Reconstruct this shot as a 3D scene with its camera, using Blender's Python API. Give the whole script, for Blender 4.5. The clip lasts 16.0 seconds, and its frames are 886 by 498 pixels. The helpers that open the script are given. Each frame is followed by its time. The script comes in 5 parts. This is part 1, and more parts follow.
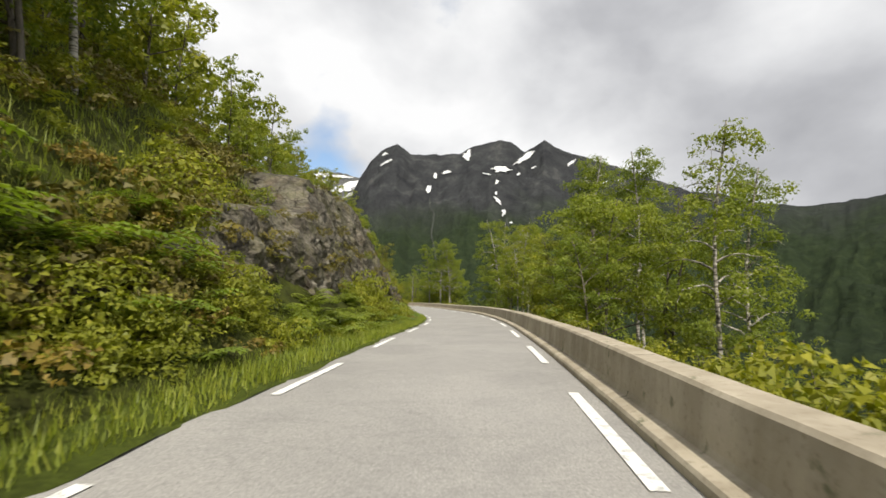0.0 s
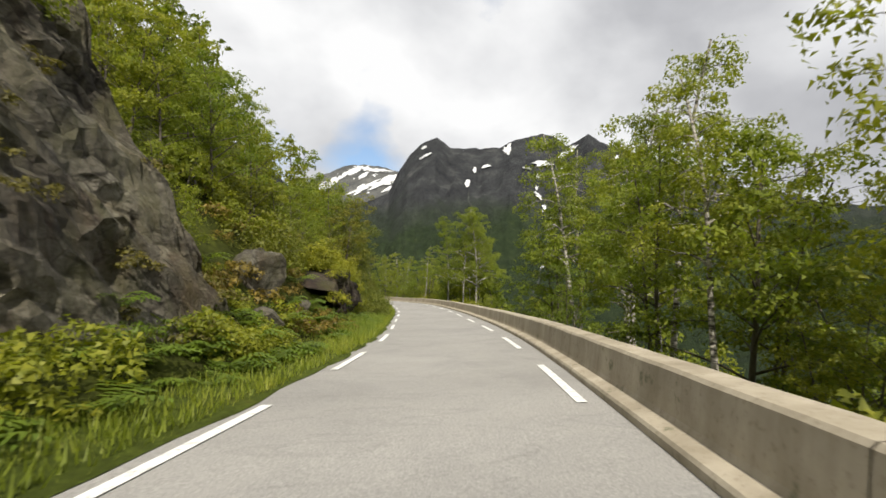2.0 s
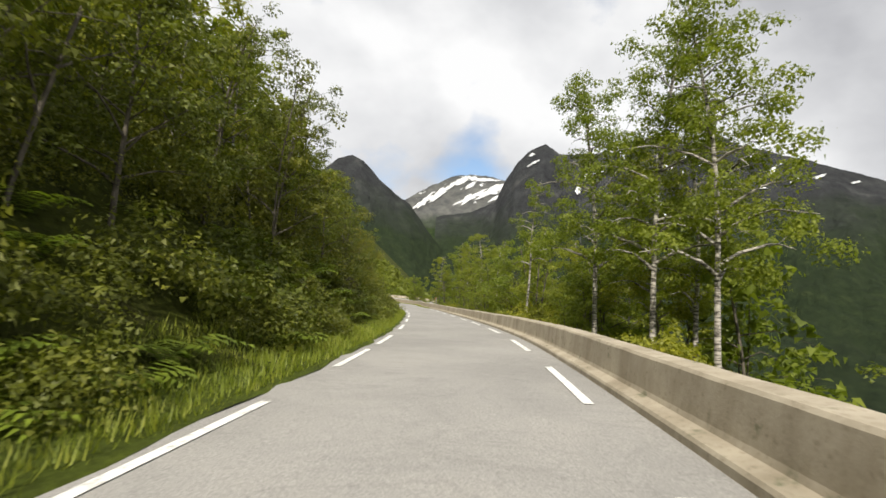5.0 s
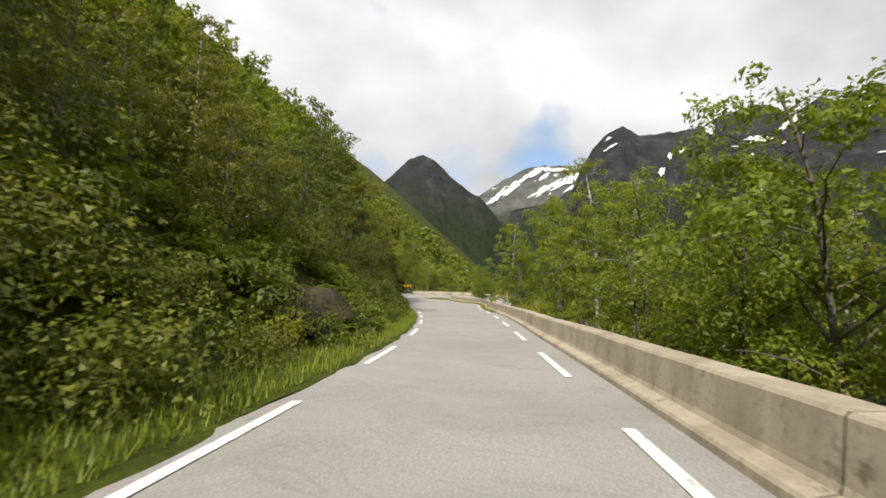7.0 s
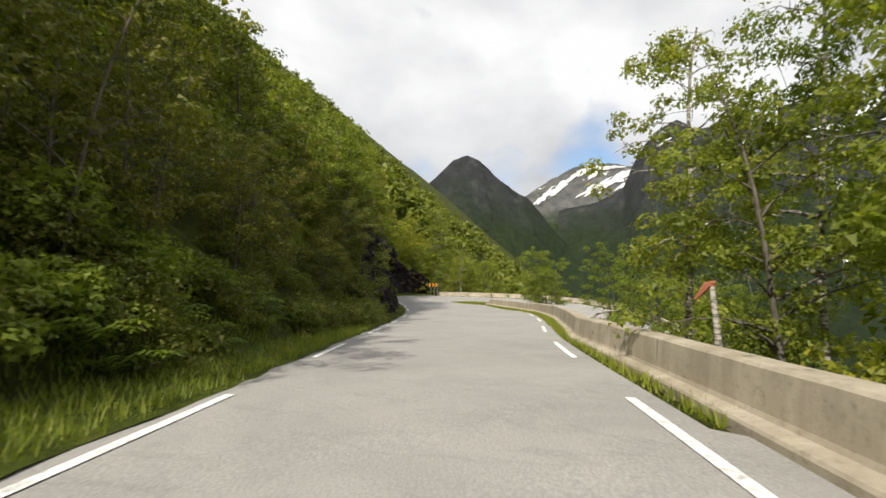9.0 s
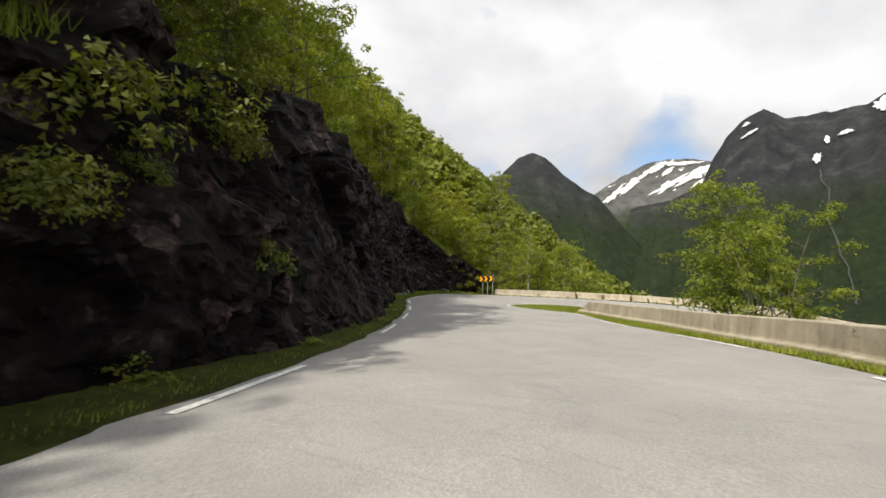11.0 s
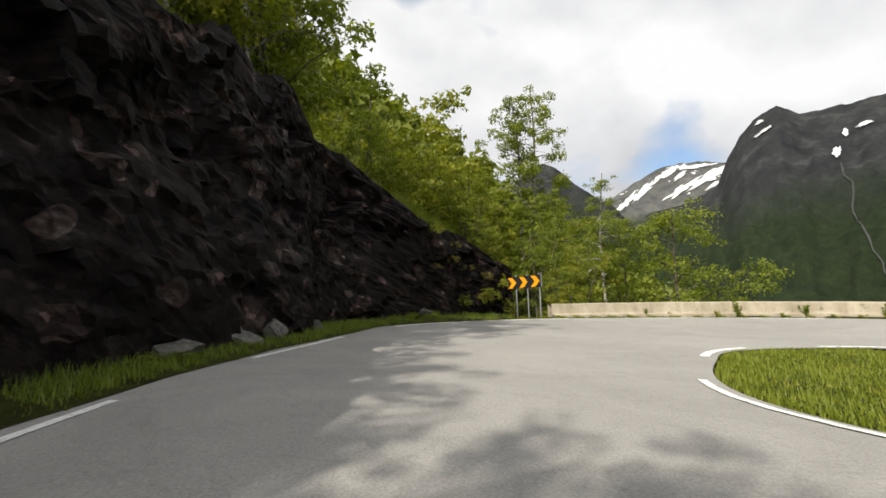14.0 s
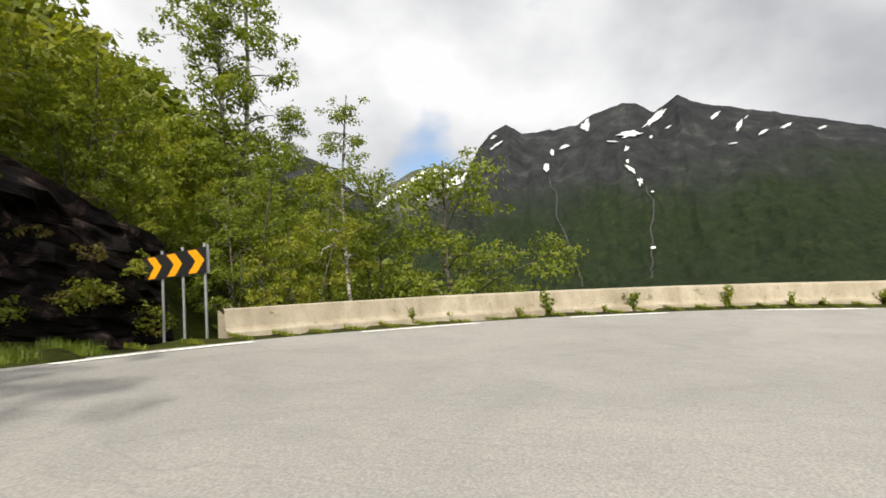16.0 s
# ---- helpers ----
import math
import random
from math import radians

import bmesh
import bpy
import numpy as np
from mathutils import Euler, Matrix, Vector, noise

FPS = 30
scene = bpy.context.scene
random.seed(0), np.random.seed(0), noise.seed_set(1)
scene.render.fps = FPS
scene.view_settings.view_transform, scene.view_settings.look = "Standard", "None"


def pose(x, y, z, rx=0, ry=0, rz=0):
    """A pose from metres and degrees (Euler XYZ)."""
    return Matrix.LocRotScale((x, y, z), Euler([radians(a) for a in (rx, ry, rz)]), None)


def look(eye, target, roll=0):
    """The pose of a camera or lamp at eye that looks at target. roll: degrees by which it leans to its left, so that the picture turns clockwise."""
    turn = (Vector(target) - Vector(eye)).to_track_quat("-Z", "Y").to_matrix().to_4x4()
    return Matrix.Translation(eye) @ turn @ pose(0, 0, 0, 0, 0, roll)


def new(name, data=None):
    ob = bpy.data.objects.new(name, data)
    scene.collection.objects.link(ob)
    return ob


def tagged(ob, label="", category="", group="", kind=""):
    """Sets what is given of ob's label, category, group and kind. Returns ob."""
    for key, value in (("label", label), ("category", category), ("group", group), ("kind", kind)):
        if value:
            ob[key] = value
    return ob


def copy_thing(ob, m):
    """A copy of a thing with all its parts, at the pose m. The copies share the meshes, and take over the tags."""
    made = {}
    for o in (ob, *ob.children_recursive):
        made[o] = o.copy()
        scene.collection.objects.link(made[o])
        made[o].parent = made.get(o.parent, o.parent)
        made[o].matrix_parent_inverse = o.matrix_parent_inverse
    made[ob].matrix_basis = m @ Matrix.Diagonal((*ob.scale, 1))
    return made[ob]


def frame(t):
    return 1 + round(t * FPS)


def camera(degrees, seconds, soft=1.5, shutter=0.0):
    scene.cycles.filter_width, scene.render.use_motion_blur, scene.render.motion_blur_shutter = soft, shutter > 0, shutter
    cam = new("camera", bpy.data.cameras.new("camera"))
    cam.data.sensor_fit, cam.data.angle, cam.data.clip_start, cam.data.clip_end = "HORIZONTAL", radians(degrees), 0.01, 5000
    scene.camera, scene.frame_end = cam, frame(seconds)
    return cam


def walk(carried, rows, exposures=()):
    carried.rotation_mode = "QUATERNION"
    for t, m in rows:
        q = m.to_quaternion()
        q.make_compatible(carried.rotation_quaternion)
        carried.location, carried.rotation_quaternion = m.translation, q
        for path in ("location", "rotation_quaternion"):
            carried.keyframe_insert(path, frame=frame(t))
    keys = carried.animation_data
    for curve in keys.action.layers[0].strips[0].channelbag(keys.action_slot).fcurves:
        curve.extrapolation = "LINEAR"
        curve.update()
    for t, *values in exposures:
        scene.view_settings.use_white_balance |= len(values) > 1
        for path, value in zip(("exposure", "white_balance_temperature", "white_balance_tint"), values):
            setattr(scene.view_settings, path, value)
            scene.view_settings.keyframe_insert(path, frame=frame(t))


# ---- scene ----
# camera: metres; rows are seconds, place, tilt, heading and lean
cam = camera(83.0, 16.0, soft=1.6, shutter=0.07)
PATH = [
    (0.0, 0.00, 0.00, 1.22, 95.28, 0.00, -0.02),
    (0.5, 0.59, 6.91, 1.21, 95.51, 0.95, -0.10),
    (1.0, 1.07, 13.73, 1.18, 95.14, 1.81, 0.25),
    (1.5, 1.41, 20.50, 1.12, 94.87, 3.02, 0.83),
    (2.0, 1.59, 27.30, 1.03, 94.69, 4.37, 1.53),
    (2.5, 1.56, 34.17, 0.93, 94.79, 6.37, 2.43),
    (3.0, 1.21, 41.06, 0.84, 94.71, 8.95, 2.89),
    (3.5, 0.62, 47.95, 0.74, 94.82, 10.90, 3.19),
    (4.0, -0.21, 54.88, 0.67, 95.02, 12.83, 3.31),
    (4.5, -1.28, 61.86, 0.62, 95.24, 14.75, 3.26),
    (5.0, -2.60, 68.88, 0.59, 95.40, 16.65, 3.02),
    (5.5, -4.17, 75.95, 0.58, 95.44, 18.54, 2.59),
    (6.0, -6.02, 83.03, 0.55, 95.27, 20.74, 1.97),
    (6.5, -8.13, 90.12, 0.51, 95.05, 22.64, 1.14),
    (7.0, -10.60, 97.19, 0.43, 94.82, 25.39, 0.39),
    (7.5, -13.31, 104.30, 0.34, 95.05, 26.77, -0.12),
    (8.0, -16.20, 111.51, 0.29, 95.18, 27.66, -0.29),
    (8.5, -19.27, 118.75, 0.24, 95.25, 28.99, -0.10),
    (9.0, -22.54, 125.88, 0.19, 95.08, 30.69, 0.24),
    (9.5, -25.97, 132.74, 0.12, 94.94, 32.57, 0.59),
    (10.0, -29.47, 139.23, 0.04, 94.87, 34.44, 0.88),
    (10.5, -33.03, 145.32, -0.04, 94.90, 36.27, 1.03),
    (11.0, -36.60, 151.02, -0.11, 95.07, 38.07, 0.99),
    (11.5, -40.16, 156.31, -0.14, 95.41, 39.86, 0.69),
    (12.0, -43.62, 161.17, -0.13, 95.96, 41.20, 0.07),
    (12.5, -46.84, 165.56, -0.06, 96.48, 41.90, -0.47),
    (13.0, -49.76, 169.52, 0.03, 96.78, 42.07, -0.96),
    (13.5, -52.35, 173.15, 0.15, 97.19, 41.20, -1.38),
    (14.0, -54.58, 176.46, 0.26, 97.10, 39.57, -1.86),
    (14.5, -56.37, 179.59, 0.35, 96.62, 35.79, -2.33),
    (15.0, -57.72, 182.65, 0.40, 96.19, 30.30, -3.16),
    (15.5, -58.53, 185.67, 0.42, 95.79, 22.31, -3.91),
    (16.0, -58.76, 188.57, 0.42, 95.09, 12.78, -4.29),
]
walk(cam, [(t, pose(x, y, z, tilt, 0, yaw) @ pose(0, 0, 0, 0, 0, lean)) for t, x, y, z, tilt, yaw, lean in PATH])

# ---------------------------------------------------------------- light
SUN_AZ = radians(187.0)      # to the left of +y
SUN_EL = radians(40.0)
sun_way = Vector((-math.sin(SUN_AZ) * math.cos(SUN_EL), math.cos(SUN_AZ) * math.cos(SUN_EL), math.sin(SUN_EL)))
sun = new("sun", bpy.data.lights.new("sun", "SUN"))
sun.data.energy, sun.data.angle, sun.data.color = 5.7, radians(0.6), (1.0, 0.93, 0.80)
sun.matrix_world = look(sun_way * 100, (0, 0, 0))

world = bpy.data.worlds.new("world")
scene.world = world
world.use_nodes = True
wn, wl = world.node_tree.nodes, world.node_tree.links
sky = wn.new("ShaderNodeTexSky")
sky.sky_type, sky.sun_disc = "NISHITA", False
sky.sun_elevation, sky.sun_rotation = SUN_EL, -SUN_AZ
coord = wn.new("ShaderNodeTexCoord")


def wnode(kind, **values):
    n = wn.new(kind)
    for key, value in values.items():
        n.inputs[key].default_value = value
    return n


def ramp(nodes, stops):
    n = nodes.new("ShaderNodeValToRGB")
    el = n.color_ramp.elements
    while len(el) < len(stops):
        el.new(0.5)
    for e, (pos, col) in zip(el, stops):
        e.position, e.color = pos, (*col, 1)
    return n


# broken cloud: one noise for the cover, one for its light and dark undersides
stretch = wnode("ShaderNodeMapping", Scale=(1.0, 1.0, 1.5), Rotation=(0, 0, radians(20)))
wl.new(coord.outputs["Generated"], stretch.inputs["Vector"])
cover = wnode("ShaderNodeTexNoise", Scale=2.2, Detail=7.0, Roughness=0.48, Distortion=0.1)
shade = wnode("ShaderNodeTexNoise", Scale=2.4, Detail=6.0, Roughness=0.47, Distortion=0.12)
wl.new(stretch.outputs[0], cover.inputs["Vector"])
shift = wnode("ShaderNodeMapping", Location=(3.1, 1.7, 0.4), Scale=(1.0, 1.0, 1.5))
wl.new(coord.outputs["Generated"], shift.inputs["Vector"])
wl.new(shift.outputs[0], shade.inputs["Vector"])
cover_ramp = ramp(wn, [(0.29, (0, 0, 0)), (0.40, (1, 1, 1))])
shade_ramp = ramp(wn, [(0.22, (0.44, 0.445, 0.47)), (0.33, (0.60, 0.605, 0.63)), (0.46, (0.85, 0.855, 0.87)), (0.58, (1.08, 1.08, 1.08))])


def towards(bearing, height):
    """How nearly the sky's direction agrees with a bearing (degrees left of north) and a height."""
    a, e = radians(bearing), radians(height)
    n = wn.new("ShaderNodeVectorMath")
    n.operation = "DOT_PRODUCT"
    wl.new(coord.outputs["Generated"], n.inputs[0])
    n.inputs[1].default_value = (-math.sin(a) * math.cos(e), math.cos(a) * math.cos(e), math.sin(e))
    return n.outputs["Value"]


def wmath(op, a, b):
    n = wn.new("ShaderNodeMath")
    n.operation = op
    for sock, v in zip(n.inputs, (a, b)):
        if isinstance(v, float):
            sock.default_value = v
        else:
            wl.new(v, sock)
    return n.outputs[0]


# the cover thins over the head of the valley and is heavy to the east
thin = ramp(wn, [(0.980, (0, 0, 0)), (0.9985, (1, 1, 1))])
wl.new(towards(18, 12.5), thin.inputs[0])
heavy = ramp(wn, [(0.80, (0, 0, 0)), (0.97, (1, 1, 1))])
wl.new(towards(-32, 30), heavy.inputs[0])
wl.new(wmath("SUBTRACT", cover.outputs["Fac"], wmath("MULTIPLY", thin.outputs[0], 0.12)), cover_ramp.inputs[0])
wl.new(wmath("SUBTRACT", shade.outputs["Fac"], wmath("MULTIPLY", heavy.outputs[0], 0.085)), shade_ramp.inputs[0])
blue = wnode("ShaderNodeVectorMath")
blue.operation = "SCALE"
blue.inputs["Scale"].default_value = 0.17
wl.new(sky.outputs[0], blue.inputs[0])
mixc = wn.new("ShaderNodeMix")
mixc.data_type = "RGBA"
wl.new(cover_ramp.outputs[0], mixc.inputs[0])
wl.new(blue.outputs[0], mixc.inputs[6])
wl.new(shade_ramp.outputs[0], mixc.inputs[7])
back = wn["Background"]
back.inputs["Strength"].default_value = 0.92
wl.new(mixc.outputs[2], back.inputs["Color"])
scene.view_settings.exposure = 0.0


# ---------------------------------------------------------------- materials
class Mat:
    """A node material with a principled surface and a few shortcuts."""

    def __init__(self, name, rough=0.8, spec=0.3):
        self.m = bpy.data.materials.new(name)
        self.m.use_nodes = True
        self.n, self.l = self.m.node_tree.nodes, self.m.node_tree.links
        self.b = self.n["Principled BSDF"]
        self.b.inputs["Roughness"].default_value = rough
        self.b.inputs["Specular IOR Level"].default_value = spec
        self.co = self.n.new("ShaderNodeTexCoord")

    def map(self, scale=(1, 1, 1), rot=(0, 0, 0), out="Object"):
        n = self.n.new("ShaderNodeMapping")
        n.inputs["Scale"].default_value, n.inputs["Rotation"].default_value = scale, rot
        self.l.new(self.co.outputs[out], n.inputs[0])
        return n.outputs[0]

    def noise(self, scale, vec=None, detail=6, rough=0.6, dist=0.0):
        n = self.n.new("ShaderNodeTexNoise")
        n.inputs["Scale"].default_value, n.inputs["Detail"].default_value = scale, detail
        n.inputs["Roughness"].default_value, n.inputs["Distortion"].default_value = rough, dist
        self.l.new(vec or self.co.outputs["Object"], n.inputs["Vector"])
        return n.outputs["Fac"]

    def voronoi(self, scale, vec=None, feature="F1", out="Distance"):
        n = self.n.new("ShaderNodeTexVoronoi")
        n.feature = feature
        n.inputs["Scale"].default_value = scale
        self.l.new(vec or self.co.outputs["Object"], n.inputs["Vector"])
        return n.outputs[out]

    def ramp(self, fac, stops):
        n = ramp(self.n, stops)
        self.l.new(fac, n.inputs[0])
        return n.outputs[0]

    def mix(self, fac, a, b, mode="MIX"):
        n = self.n.new("ShaderNodeMix")
        n.data_type, n.blend_type = "RGBA", mode
        for sock, v in ((n.inputs[0], fac), (n.inputs[6], a), (n.inputs[7], b)):
            if hasattr(v, "is_linked"):
                self.l.new(v, sock)
            elif isinstance(v, tuple):
                sock.default_value = (*v, 1)
            else:
                sock.default_value = v
        return n.outputs[2]

    def math(self, op, a, b=0.0):
        n = self.n.new("ShaderNodeMath")
        n.operation = op
        for sock, v in ((n.inputs[0], a), (n.inputs[1], b)):
            if hasattr(v, "is_linked"):
                self.l.new(v, sock)
            else:
                sock.default_value = v
        return n.outputs[0]

    def normal_z(self):
        g = self.n.new("ShaderNodeNewGeometry")
        s = self.n.new("ShaderNodeSeparateXYZ")
        self.l.new(g.outputs["Normal"], s.inputs[0])
        return s.outputs["Z"]

    def island(self):
        return self.n.new("ShaderNodeNewGeometry").outputs["Random Per Island"]

    def chance(self):
        return self.n.new("ShaderNodeObjectInfo").outputs["Random"]

    def axis(self, which, vec=None):
        s = self.n.new("ShaderNodeSeparateXYZ")
        self.l.new(vec or self.co.outputs["Object"], s.inputs[0])
        return s.outputs[which]

    def bump(self, height, strength=0.4, dist=0.02):
        n = self.n.new("ShaderNodeBump")
        n.inputs["Strength"].default_value, n.inputs["Distance"].default_value = strength, dist
        self.l.new(height, n.inputs["Height"])
        self.l.new(n.outputs[0], self.b.inputs["Normal"])

    def color(self, c):
        if isinstance(c, tuple):
            self.b.inputs["Base Color"].default_value = (*c, 1)
        else:
            self.l.new(c, self.b.inputs["Base Color"])
        return self


def mat_asphalt():
    m = Mat("asphalt", 0.85, 0.3)
    big = m.ramp(m.noise(0.25, detail=5), [(0.3, (0.318, 0.307, 0.290)), (0.7, (0.372, 0.360, 0.341))])
    fine = m.ramp(m.noise(45.0, detail=3, rough=0.7), [(0.3, (0.62, 0.62, 0.62)), (0.72, (1.15, 1.15, 1.15))])
    c = m.mix(1.0, big, fine, "MULTIPLY")
    worn = m.ramp(m.noise(0.55, m.map((1, 1, 1), (0, 0, 0.5)), 7, 0.65, 0.8), [(0.38, (0.91, 0.91, 0.915)), (0.52, (1, 1, 1)), (0.66, (1.05, 1.045, 1.04))])
    c = m.mix(1.0, c, worn, "MULTIPLY")
    seam = m.ramp(m.noise(0.8, m.map((0.35, 1.0, 1)), 4, 0.5, 1.5), [(0.487, (1, 1, 1)), (0.497, (0.72, 0.72, 0.72)), (0.503, (0.72, 0.72, 0.72)), (0.513, (1, 1, 1))])
    m.color(m.mix(0.35, c, m.mix(1.0, c, seam, "MULTIPLY")))
    m.bump(m.noise(90.0, detail=2), 0.35, 0.006)
    return m.m


def mat_paint():
    m = Mat("road_paint", 0.7, 0.3)
    m.color(m.mix(m.ramp(m.noise(9.0, detail=7, rough=0.75), [(0.50, (0, 0, 0)), (0.66, (1, 1, 1))]), (0.80, 0.80, 0.77), (0.36, 0.355, 0.34)))
    return m.m


def mat_concrete():
    m = Mat("concrete", 0.9, 0.25)
    base = m.ramp(m.noise(0.9, detail=8, rough=0.65), [(0.3, (0.31, 0.268, 0.20)), (0.65, (0.48, 0.425, 0.335))])
    runs = m.ramp(m.noise(1.0, m.map((2.2, 2.2, 0.16)), detail=6), [(0.36, (0.5, 0.47, 0.41)), (0.6, (1, 1, 1))])
    c = m.mix(0.4, base, m.mix(1.0, base, runs, "MULTIPLY"))
    pits = m.ramp(m.noise(14.0, detail=5, rough=0.7), [(0.32, (0.5, 0.48, 0.43)), (0.45, (1, 1, 1))])
    c = m.mix(0.55, c, m.mix(1.0, c, pits, "MULTIPLY"))
    lichen = m.ramp(m.noise(3.1, detail=9, rough=0.7), [(0.60, (0, 0, 0)), (0.68, (1, 1, 1))])
    m.color(m.mix(lichen, c, (0.16, 0.16, 0.10)))
    m.bump(m.noise(22.0, detail=6, rough=0.7), 0.5, 0.012)
    return m.m


def mat_rock(name, dark, brown=False):
    m = Mat(name, 0.6 if dark else 0.75, 0.1 if dark else 0.25)
    v = m.map((1, 1, 1.6), (0.4, 0.3, 0.2))
    # dark: the near-black tones hold the cliff's shade as well as its damp
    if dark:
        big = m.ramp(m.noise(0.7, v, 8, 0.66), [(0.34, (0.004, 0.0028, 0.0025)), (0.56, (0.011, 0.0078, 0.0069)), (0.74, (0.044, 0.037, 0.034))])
    elif brown:
        big = m.ramp(m.noise(0.6, v, 9, 0.68), [(0.3, (0.020, 0.014, 0.011)), (0.5, (0.052, 0.038, 0.030)), (0.7, (0.11, 0.088, 0.072))])
    else:
        big = m.ramp(m.noise(0.6, v, 9, 0.68), [(0.3, (0.075, 0.067, 0.050)), (0.5, (0.165, 0.150, 0.116)), (0.7, (0.30, 0.28, 0.228))])
    grain = m.ramp(m.noise(9.0, detail=8, rough=0.75), [(0.28, (0.42, 0.42, 0.42)), (0.7, (1.25, 1.25, 1.25))])
    c = m.mix(1.0, big, grain, "MULTIPLY")
    # broken faces of differing tone, then the cracks between them
    warp = m.n.new("ShaderNodeVectorMath")
    warp.operation = "MULTIPLY_ADD"
    wob = m.n.new("ShaderNodeTexNoise")
    wob.inputs["Scale"].default_value, wob.inputs["Detail"].default_value = 1.6, 5.0
    m.l.new(m.map((1, 1, 1.4), (0.6, 0.25, 0.5)), warp.inputs[2])
    m.l.new(wob.outputs["Color"], warp.inputs[0])
    m.l.new(m.co.outputs["Object"], wob.inputs["Vector"])
    warp.inputs[1].default_value = (0.35, 0.35, 0.35)
    w = warp.outputs[0]
    cell = m.n.new("ShaderNodeSeparateColor")
    m.l.new(m.voronoi(1.7, w, "F1", "Color"), cell.inputs[0])
    # dark: the palest cells also stand in for glints on the facets
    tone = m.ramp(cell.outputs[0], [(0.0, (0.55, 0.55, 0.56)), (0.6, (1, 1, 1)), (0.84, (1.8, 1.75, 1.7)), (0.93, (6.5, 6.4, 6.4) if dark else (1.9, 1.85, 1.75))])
    c = m.mix(0.9 if dark else 0.45, c, m.mix(1.0, c, tone, "MULTIPLY"))
    fine = m.n.new("ShaderNodeSeparateColor")
    m.l.new(m.voronoi(4.6 if dark else 5.2, w, "F1", "Color"), fine.inputs[0])
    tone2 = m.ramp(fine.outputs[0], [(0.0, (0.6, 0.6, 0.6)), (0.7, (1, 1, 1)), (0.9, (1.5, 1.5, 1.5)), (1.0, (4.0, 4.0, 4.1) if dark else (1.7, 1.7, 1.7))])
    c = m.mix(0.8 if dark else 0.3, c, m.mix(1.0, c, tone2, "MULTIPLY"))
    for scale, lo, hi, amount in ((0.9, 0.015, 0.05, 0.85), (2.6, 0.02, 0.07, 0.6)):
        gap = m.ramp(m.voronoi(scale, w, "DISTANCE_TO_EDGE"), [(lo, (0.18, 0.16, 0.15)), (hi, (1, 1, 1))])
        c = m.mix(m.math("MULTIPLY", m.ramp(m.noise(1.1, detail=4), [(0.4, (0, 0, 0)), (0.55, (1, 1, 1))]), amount), c, m.mix(1.0, c, gap, "MULTIPLY"))
    if not dark:
        pale = m.ramp(m.noise(2.4, v, 9, 0.75), [(0.60, (0, 0, 0)), (0.70, (1, 1, 1))])
        c = m.mix(m.math("MULTIPLY", pale, 0.4), c, (0.34, 0.32, 0.28))
        algae = m.ramp(m.noise(0.9, m.map((1.3, 1.3, 0.8)), 8, 0.7), [(0.47, (0, 0, 0)), (0.62, (1, 1, 1))])
        c = m.mix(m.math("MULTIPLY", algae, 0.55), c, (0.085, 0.085, 0.032))
        wet = m.ramp(m.noise(0.7, m.map((1.2, 1.2, 0.35)), 7, 0.6), [(0.52, (0, 0, 0)), (0.64, (1, 1, 1))])
        c = m.mix(m.math("MULTIPLY", wet, 0.6), c, (0.035, 0.029, 0.024))
    rust = m.ramp(m.noise(0.8, m.map((1.5, 1.5, 0.5)), 6), [(0.55, (0, 0, 0)), (0.72, (1, 1, 1))])
    c = m.mix(m.math("MULTIPLY", rust, 0.5 if dark else 0.22), c, (0.022, 0.011, 0.009) if dark else (0.15, 0.075, 0.035))
    up = m.ramp(m.math("ADD", m.normal_z(), m.math("MULTIPLY", m.noise(1.4, detail=8, rough=0.7), 0.9)), [(1.0 if not dark else 1.1, (0, 0, 0)), (1.2, (1, 1, 1))])
    moss = m.ramp(m.noise(5.0, detail=6), [(0.3, (0.045, 0.05, 0.012)), (0.7, (0.17, 0.135, 0.035))])
    m.color(m.mix(up, c, moss))
    m.bump(m.noise(5.0, v, 10, 0.75), 1.0, 0.07 if dark else 0.14)
    return m.m


def mat_ground():
    m = Mat("undergrowth", 0.95, 0.1)
    c = m.ramp(m.noise(0.6, detail=9, rough=0.7), [(0.25, (0.03, 0.024, 0.012)), (0.45, (0.055, 0.065, 0.013)), (0.62, (0.085, 0.10, 0.016)), (0.8, (0.12, 0.10, 0.026))])
    f = m.ramp(m.noise(6.0, detail=8, rough=0.75), [(0.3, (0.45, 0.45, 0.45)), (0.7, (1.25, 1.25, 1.2))])
    m.color(m.mix(1.0, c, f, "MULTIPLY"))
    m.bump(m.noise(7.0, detail=8, rough=0.75), 0.9, 0.15)
    return m.m


def mat_verge():
    m = Mat("verge_turf", 0.95, 0.1)
    c = m.ramp(m.noise(1.3, detail=8, rough=0.7), [(0.3, (0.06, 0.075, 0.014)), (0.55, (0.10, 0.13, 0.019)), (0.75, (0.15, 0.16, 0.03))])
    f = m.ramp(m.noise(11.0, detail=7, rough=0.8), [(0.3, (0.4, 0.4, 0.4)), (0.7, (1.2, 1.2, 1.2))])
    m.color(m.mix(1.0, c, f, "MULTIPLY"))
    m.bump(m.noise(14.0, detail=8, rough=0.75), 0.9, 0.08)
    return m.m


